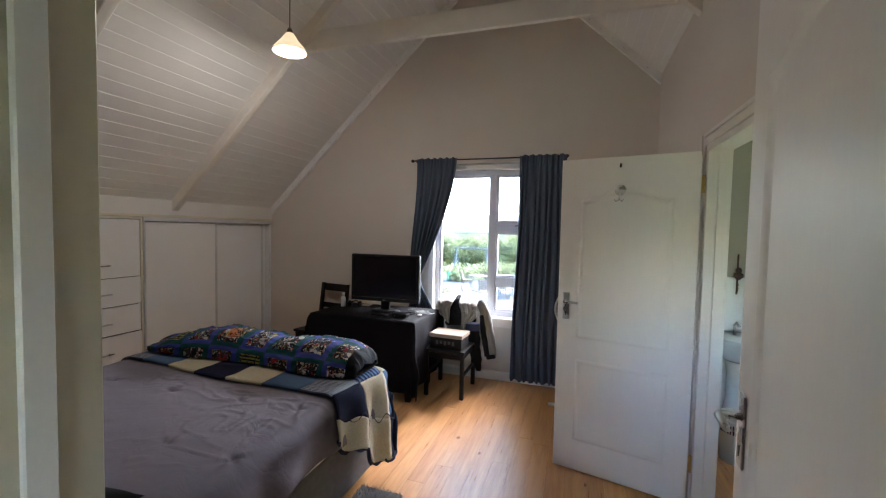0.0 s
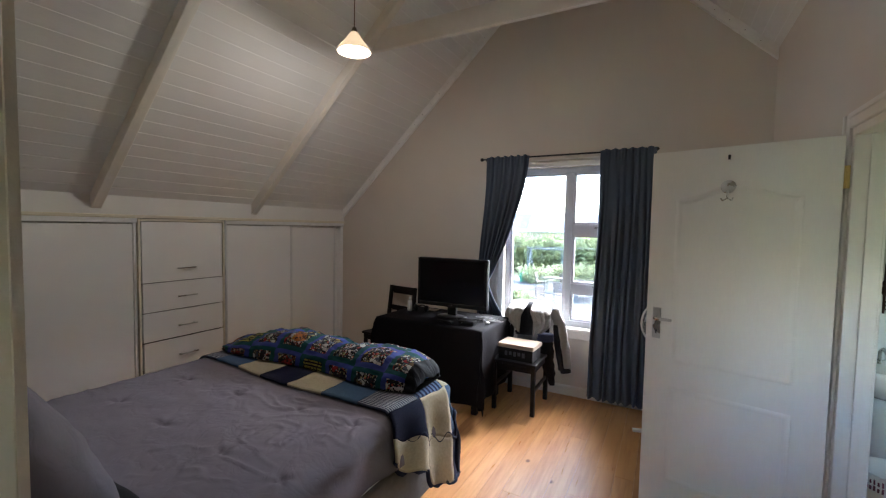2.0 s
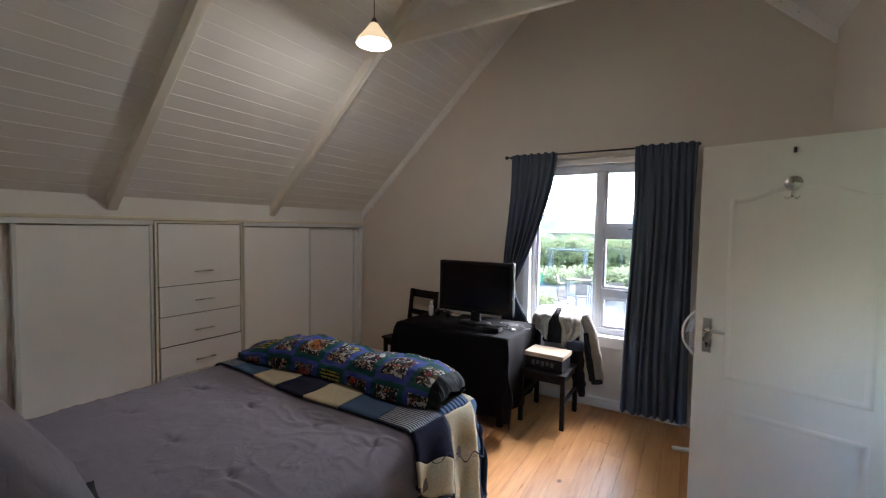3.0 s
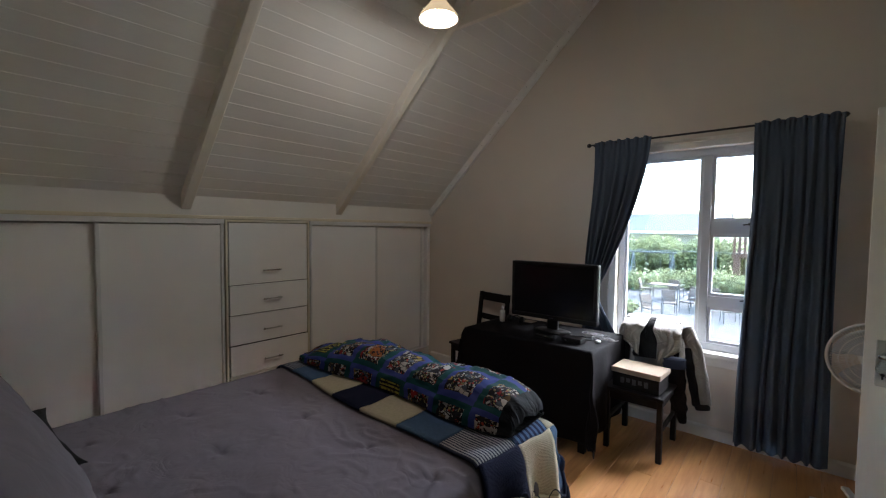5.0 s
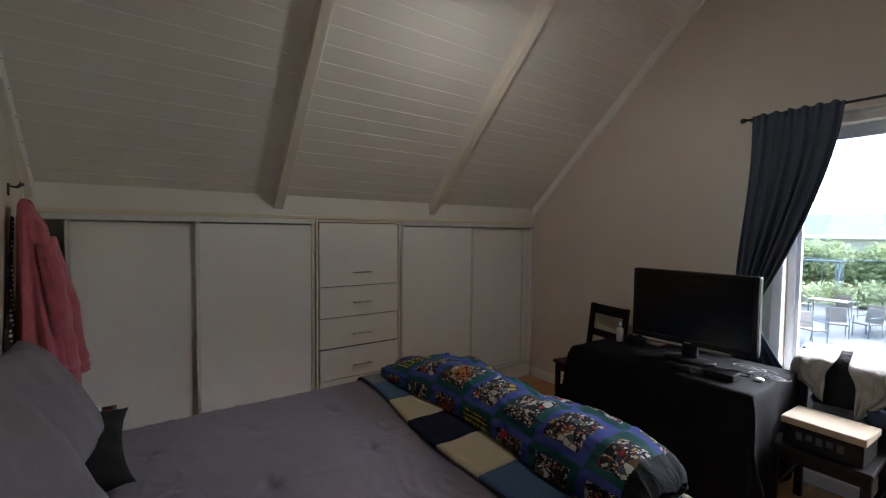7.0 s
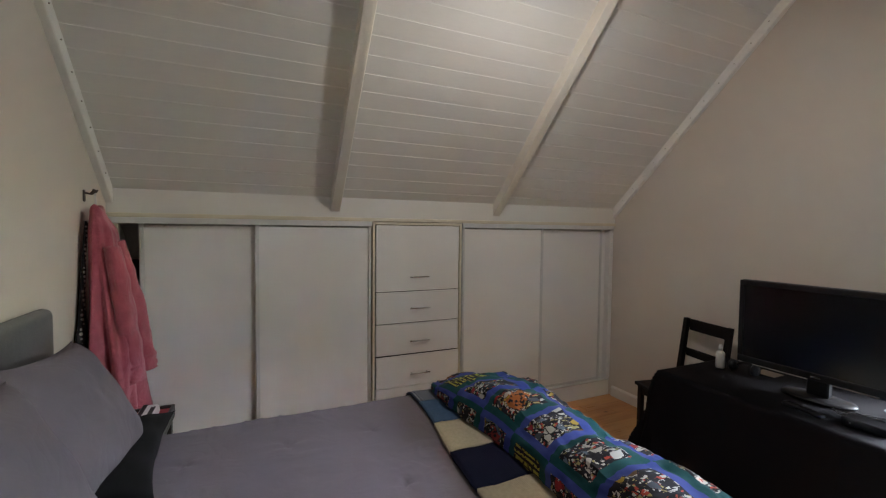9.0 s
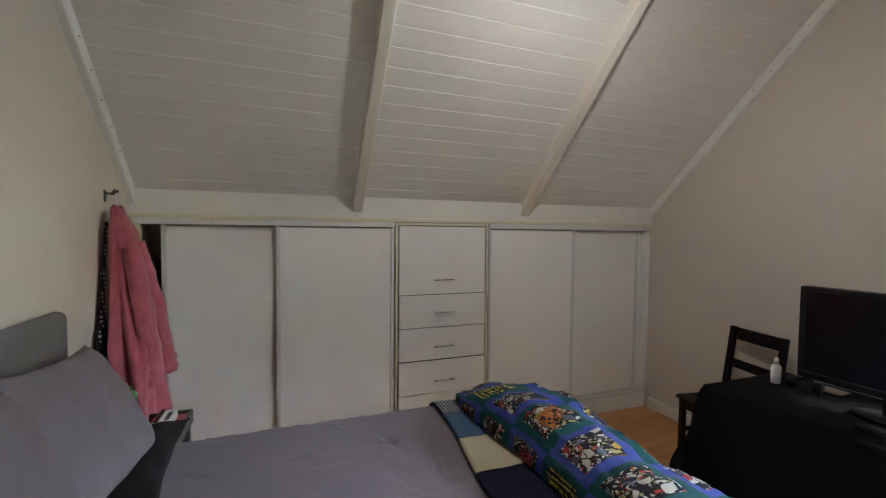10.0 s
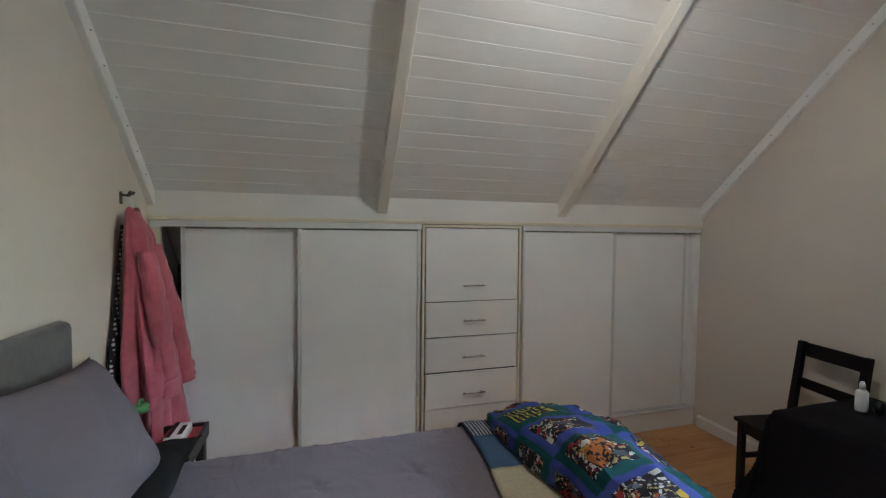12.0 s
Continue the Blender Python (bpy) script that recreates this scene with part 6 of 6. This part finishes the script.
def leaf_mat(name, dark, light):
    """A leaf that also lets light through; it varies from place to place."""
    m = bpy.data.materials.new(name)
    m.use_nodes = True
    n, l = m.node_tree.nodes, m.node_tree.links
    b = n["Principled BSDF"]
    b.inputs["Roughness"].default_value = 0.6
    geo = n.new("ShaderNodeNewGeometry")
    tc = n.new("ShaderNodeTexCoord")
    ns_ = n.new("ShaderNodeTexNoise")
    ns_.inputs["Scale"].default_value = 1.2
    l.new(tc.outputs["Object"], ns_.inputs["Vector"])
    add = n.new("ShaderNodeMath")
    add.operation = "MULTIPLY_ADD"
    add.inputs[1].default_value = 0.5
    l.new(geo.outputs["Random Per Island"], add.inputs[0])
    l.new(ns_.outputs[0], add.inputs[2])
    r = n.new("ShaderNodeValToRGB")
    r.color_ramp.elements[0].position, r.color_ramp.elements[0].color = 0.35, (*dark, 1)
    r.color_ramp.elements[1].position, r.color_ramp.elements[1].color = 1.0, (*light, 1)
    l.new(add.outputs[0], r.inputs[0])
    l.new(r.outputs[0], b.inputs["Base Color"])
    t = n.new("ShaderNodeBsdfTranslucent")
    l.new(r.outputs[0], t.inputs[0])
    mx = n.new("ShaderNodeMixShader")
    mx.inputs[0].default_value = 0.45
    l.new(b.outputs[0], mx.inputs[1])
    l.new(t.outputs[0], mx.inputs[2])
    l.new(mx.outputs[0], n["Material Output"].inputs[0])
    return m


LEAF = leaf_mat("hedge_leaf", (0.11, 0.13, 0.05), (0.36, 0.39, 0.19))
LEAF2 = leaf_mat("pale_shrub_leaf", (0.16, 0.17, 0.08), (0.40, 0.42, 0.22))
BARK = mat("bark", (0.12, 0.085, 0.06), 0.9, 0.3, 12, 80, 0.6)


def bush(name, cx, cy, rx, ry, h, n, leaf, label, seed, size=0.16):
    """A shrub: stems and many small leaves in an uneven crown."""
    rg = random.Random(seed)
    ob = thing(name, label, "shrub", (cx, cy, GZ), "garden shrubs")
    m = bmesh.new()
    for k in range(6):
        a = rg.random() * 6.28
        tube(m, [(cx, cy, GZ - 0.05), (cx + rx * 0.25 * math.cos(a), cy + ry * 0.25 * math.sin(a), GZ + h * 0.45), (cx + rx * 0.55 * math.cos(a), cy + ry * 0.5 * math.sin(a), GZ + h * 0.8)], [0.06, 0.04, 0.015], 6)
    part("trunk", m, BARK, ob)
    clumps = []
    for k in range(26):
        a, q = rg.random() * 6.28, math.sqrt(rg.random())
        clumps.append((cx + rx * q * math.cos(a), cy + ry * q * math.sin(a), GZ + h * (0.25 + 0.65 * rg.random() * (1 - 0.35 * q)), rg.uniform(0.35, 0.6) * min(rx, h)))
    vs, fs = [], []
    for i in range(n):
        c = clumps[rg.randrange(len(clumps))]
        d = Vector((rg.gauss(0, 1), rg.gauss(0, 1), rg.gauss(0, 0.8)))
        d.normalize()
        p = Vector(c[:3]) + d * c[3] * rg.uniform(0.6, 1.05)
        if p.z < GZ:
            continue
        t = Vector((rg.gauss(0, 1), rg.gauss(0, 1), rg.gauss(0, 1))).normalized()
        s = size * rg.uniform(0.6, 1.3)
        u = t.cross(d)
        if u.length < 1e-3:
            continue
        u.normalize()
        b0 = len(vs)
        vs += [p - t * s, p + u * s * 0.42 + d * s * 0.15, p + t * s, p - u * s * 0.42 + d * s * 0.15]
        fs.append((b0, b0 + 1, b0 + 2, b0 + 3))
    me = bpy.data.meshes.new("crown")
    me.from_pydata([v - Vector((cx, cy, GZ)) for v in vs], [], fs)
    me.materials.append(leaf)
    cr = new("crown", me)
    cr.parent = ob
    return ob


for k, x in enumerate((-15.5, -12.6, -9.9, -7.4, -5.2)):
    bush("hedge_bush", x, 33 + 0.9 * math.sin(k * 2.2), 1.9, 1.4, 3.25 + 0.35 * math.sin(k * 1.7), 5200, LEAF, "tall loose green hedge bush in the garden", 20 + k, 0.15)
for k, (x, y, r, h) in enumerate(((-6.9, 25.6, 0.9, 0.9), (-5.2, 27.5, 1.1, 1.0), (-3.9, 27.8, 1.0, 1.0), (-2.4, 27.9, 1.0, 0.9), (-8.0, 17.8, 0.7, 0.6), (-5.6, 18.2, 0.6, 0.5))):
    bush("shrub", x, y, r, r * 0.8, h, 1600, LEAF2, "low pale green shrub beside the patio", 50 + k, 0.10)


def garden_chair(x, y, turn, label):
    ob = thing("garden_chair", label, "chair", (x, y, GZ), "garden chairs")
    mt = Matrix.Translation((x, y, GZ)) @ Matrix.Rotation(radians(turn), 4, "Z")
    def put(name, m, material, lb=""):
        bmesh.ops.transform(m, matrix=mt, verts=m.verts)
        part(name, m, material, ob, lb)
    put("seat", B(-0.25, 0.25, -0.25, 0.22, 0.40, 0.45, bev=0.02, seg=2), WICKER)
    put("backrest", prism(bmesh.new(), [(0.20, 0.42), (0.25, 0.42), (0.36, 0.90), (0.31, 0.90)], -0.25, 0.25, "X"), WICKER)
    for sx in (-0.24, 0.24):
        put("leg", T([(sx, -0.24, 0), (sx, -0.22, 0.42), (sx, -0.22, 0.64), (sx, 0.26, 0.66)], 0.016, 8), STEEL)
        put("leg", T([(sx, 0.28, 0), (sx, 0.22, 0.43)], 0.016, 8), STEEL)
    return ob


def garden_table(x, y, w, d, top, label):
    ob = thing("garden_table", label, "table", (x, y, GZ), "garden tables")
    part("tabletop", B(x - w / 2, x + w / 2, y - d / 2, y + d / 2, GZ + 0.70, GZ + 0.745, bev=0.008), top, ob)
    for sx in (-1, 1):
        for sy in (-1, 1):
            part("leg", T([(x + sx * (w / 2 - 0.05), y + sy * (d / 2 - 0.05), GZ), (x + sx * (w / 2 - 0.05), y + sy * (d / 2 - 0.05), GZ + 0.70)], 0.018, 8), STEEL, ob)


garden_table(-5.05, 22.6, 1.15, 0.8, WICKER, "wooden topped garden table on the patio")
garden_table(-3.0, 20.6, 1.3, 0.75, mat("white_tabletop", (0.7, 0.68, 0.64), 0.5), "pale garden table on the patio")
for x, y, t in ((-5.9, 22.9, 95), (-4.7, 23.6, 170), (-4.05, 19.0, 20), (-3.5, 19.8, -30), (-4.25, 17.25, 60), (-2.9, 21.6, 180), (-3.4, 21.5, 170), (-1.9, 20.4, 250), (-2.0, 18.6, 20)):
    garden_chair(x, y, t, "pale wicker garden chair with a steel frame")

sw = thing("swing_frame", "pale steel garden swing frame with a seat", "swing", (-6.7, 29.0, GZ))
for x in (-8.3, -6.0):
    for s in (-1, 1):
        part("leg", T([(x, 29.0 + s * 0.75, GZ), (x, 29.0, GZ + 1.95)], 0.05, 8), STEEL, sw)
    part("brace", T([(x, 28.6, GZ + 0.95), (x, 29.4, GZ + 0.95)], 0.03, 8), STEEL, sw)
part("top_bar", T([(-8.6, 29.0, GZ + 1.95), (-5.8, 29.0, GZ + 1.95)], 0.05, 8), STEEL, sw)
for x in (-7.5, -6.7):
    part("rope", T([(x, 29.0, GZ + 1.95), (x, 29.0, GZ + 0.5)], 0.012, 6), STEEL, sw)
part("swing_seat", B(-7.55, -6.65, 28.8, 29.2, GZ + 0.45, GZ + 0.5, bev=0.01), STEEL, sw)
gp = thing("garden_fence", "thin steel fence line before the hedge", "fence", (-3, 30.6, GZ))
part("rail", T([(-12, 30.6, GZ + 2.0), (4, 30.6, GZ + 2.0)], 0.02, 8), STEEL, gp)
for i in range(7):
    part("post", T([(-11.5 + i * 2.5, 30.6, GZ - 0.1), (-11.5 + i * 2.5, 30.6, GZ + 2.0)], 0.04, 8), STEEL, gp)
gb = thing("play_table", "small green plastic play table on the lawn", "play table", (-7.45, 25.4, GZ))
TEAL = mat("green_toy_plastic", (0.03, 0.38, 0.24), 0.5)
part("top", B(-7.85, -7.1, 25.15, 25.65, GZ + 0.50, GZ + 0.58, bev=0.02, seg=2), TEAL, gb)
for x in (-7.78, -7.18):
    for y in (25.2, 25.6):
        part("leg", B(x - 0.04, x + 0.04, y - 0.04, y + 0.04, GZ, GZ + 0.5, bev=0.01), TEAL, gb)

# raised timber deck at the garden's far side
RENDER = mat("pale_render", (0.34, 0.31, 0.28), 0.85, 0.08, 1.2, 30, 0.3)
dk = thing("timber_deck", "raised brown timber deck with a slatted railing", "deck", (-0.9, 33.0, GZ))
part("platform", B(-3.25, 3.4, 30.9, 35.0, 0.02, 0.28, bev=0.01), DECKWOOD, dk)
for x in (-3.0, 3.2):
    for y in (31.1, 34.8):
        part("post", B(x - 0.17, x + 0.17, y - 0.17, y + 0.17, GZ - 0.05, 0.02, bev=0.01), DECKWOOD, dk)
part("screen_wall", B(-2.6, 3.0, 31.3, 31.4, GZ - 0.05, 0.02), RENDER, dk, "pale rendered wall under the deck")
part("handrail", B(-3.25, 3.4, 30.9, 31.02, 1.66, 1.78, bev=0.006), DECKWOOD, dk)
for i in range(26):
    x = -3.2 + i * 0.255
    part("slat", B(x, x + 0.14, 30.93, 30.98, 0.28, 1.66, bev=0.004), DECKWOOD, dk)

# the neighbour's house
hs = thing("house", "pale rendered neighbouring house with a grey roof", "house", (-12, 52, GZ))
ROOFT = mat("grey_roof_sheet", (0.07, 0.08, 0.095), 0.6, 0.12, 2.0, 30, 0.3, stretch=(8, 0.4, 0.4))
part("wall", B(-26, -6.0, 48.5, 56, GZ - 0.2, GZ + 3.2), RENDER, hs)
part("roof", prism(bmesh.new(), [(47.8, GZ + 3.1), (52.2, GZ + 5.0), (56.7, GZ + 3.1), (56.7, GZ + 3.3), (52.2, GZ + 5.25), (47.8, GZ + 3.3)], -26.6, -5.4, "X"), ROOFT, hs)
part("fascia", B(-26.6, -5.4, 47.74, 47.8, GZ + 3.0, GZ + 3.32), WHITEPLASTIC, hs)
for x in (-22.0, -17.0, -12.0, -8.0):
    w = part("window", B(x, x + 1.3, 48.42, 48.5, GZ + 1.1, GZ + 2.4), WHITEPLASTIC, hs)
    part("pane", B(x + 0.08, x + 1.22, 48.40, 48.42, GZ + 1.18, GZ + 2.32), SCREEN, w)

# ---- floor boards, last ----
floor = tagged(solid("floor", B(XW - 0.6, 2.45, -1.4, YN, -0.12, -0.014), SUBFLOOR), "worn varnished pine floor boards", kind="structure")
ORG["floor"] = Vector((0, 0, 0))
rng = random.Random(5)
PLANKS = {}
x = XW - 0.02
i = 0
while x < 2.4:
    w = 0.118
    y = -1.3 - rng.random() * 1.5
    while y < YN:
        ln = rng.choice((1.8, 2.4, 3.0))
        ya, yb = max(y, -1.35), min(y + ln, YN - 0.001)
        if yb - ya > 0.02:
            key = round(yb - ya, 2)
            if key not in PLANKS:
                m = bmesh.new()
                box(m, 0.0006, w - 0.0006, 0.0005, yb - ya - 0.0005, -0.014, 0.0, 0.0009)
                me = bpy.data.meshes.new("plank")
                m.to_mesh(me)
                m.free()
                me.materials.append(FLOORWOOD)
                PLANKS[key] = me
            pl = new("plank", PLANKS[key])
            pl.parent = floor
            pl.location = (x, ya, rng.uniform(-0.0008, 0.0004))
        y += ln
    x += w
    i += 1
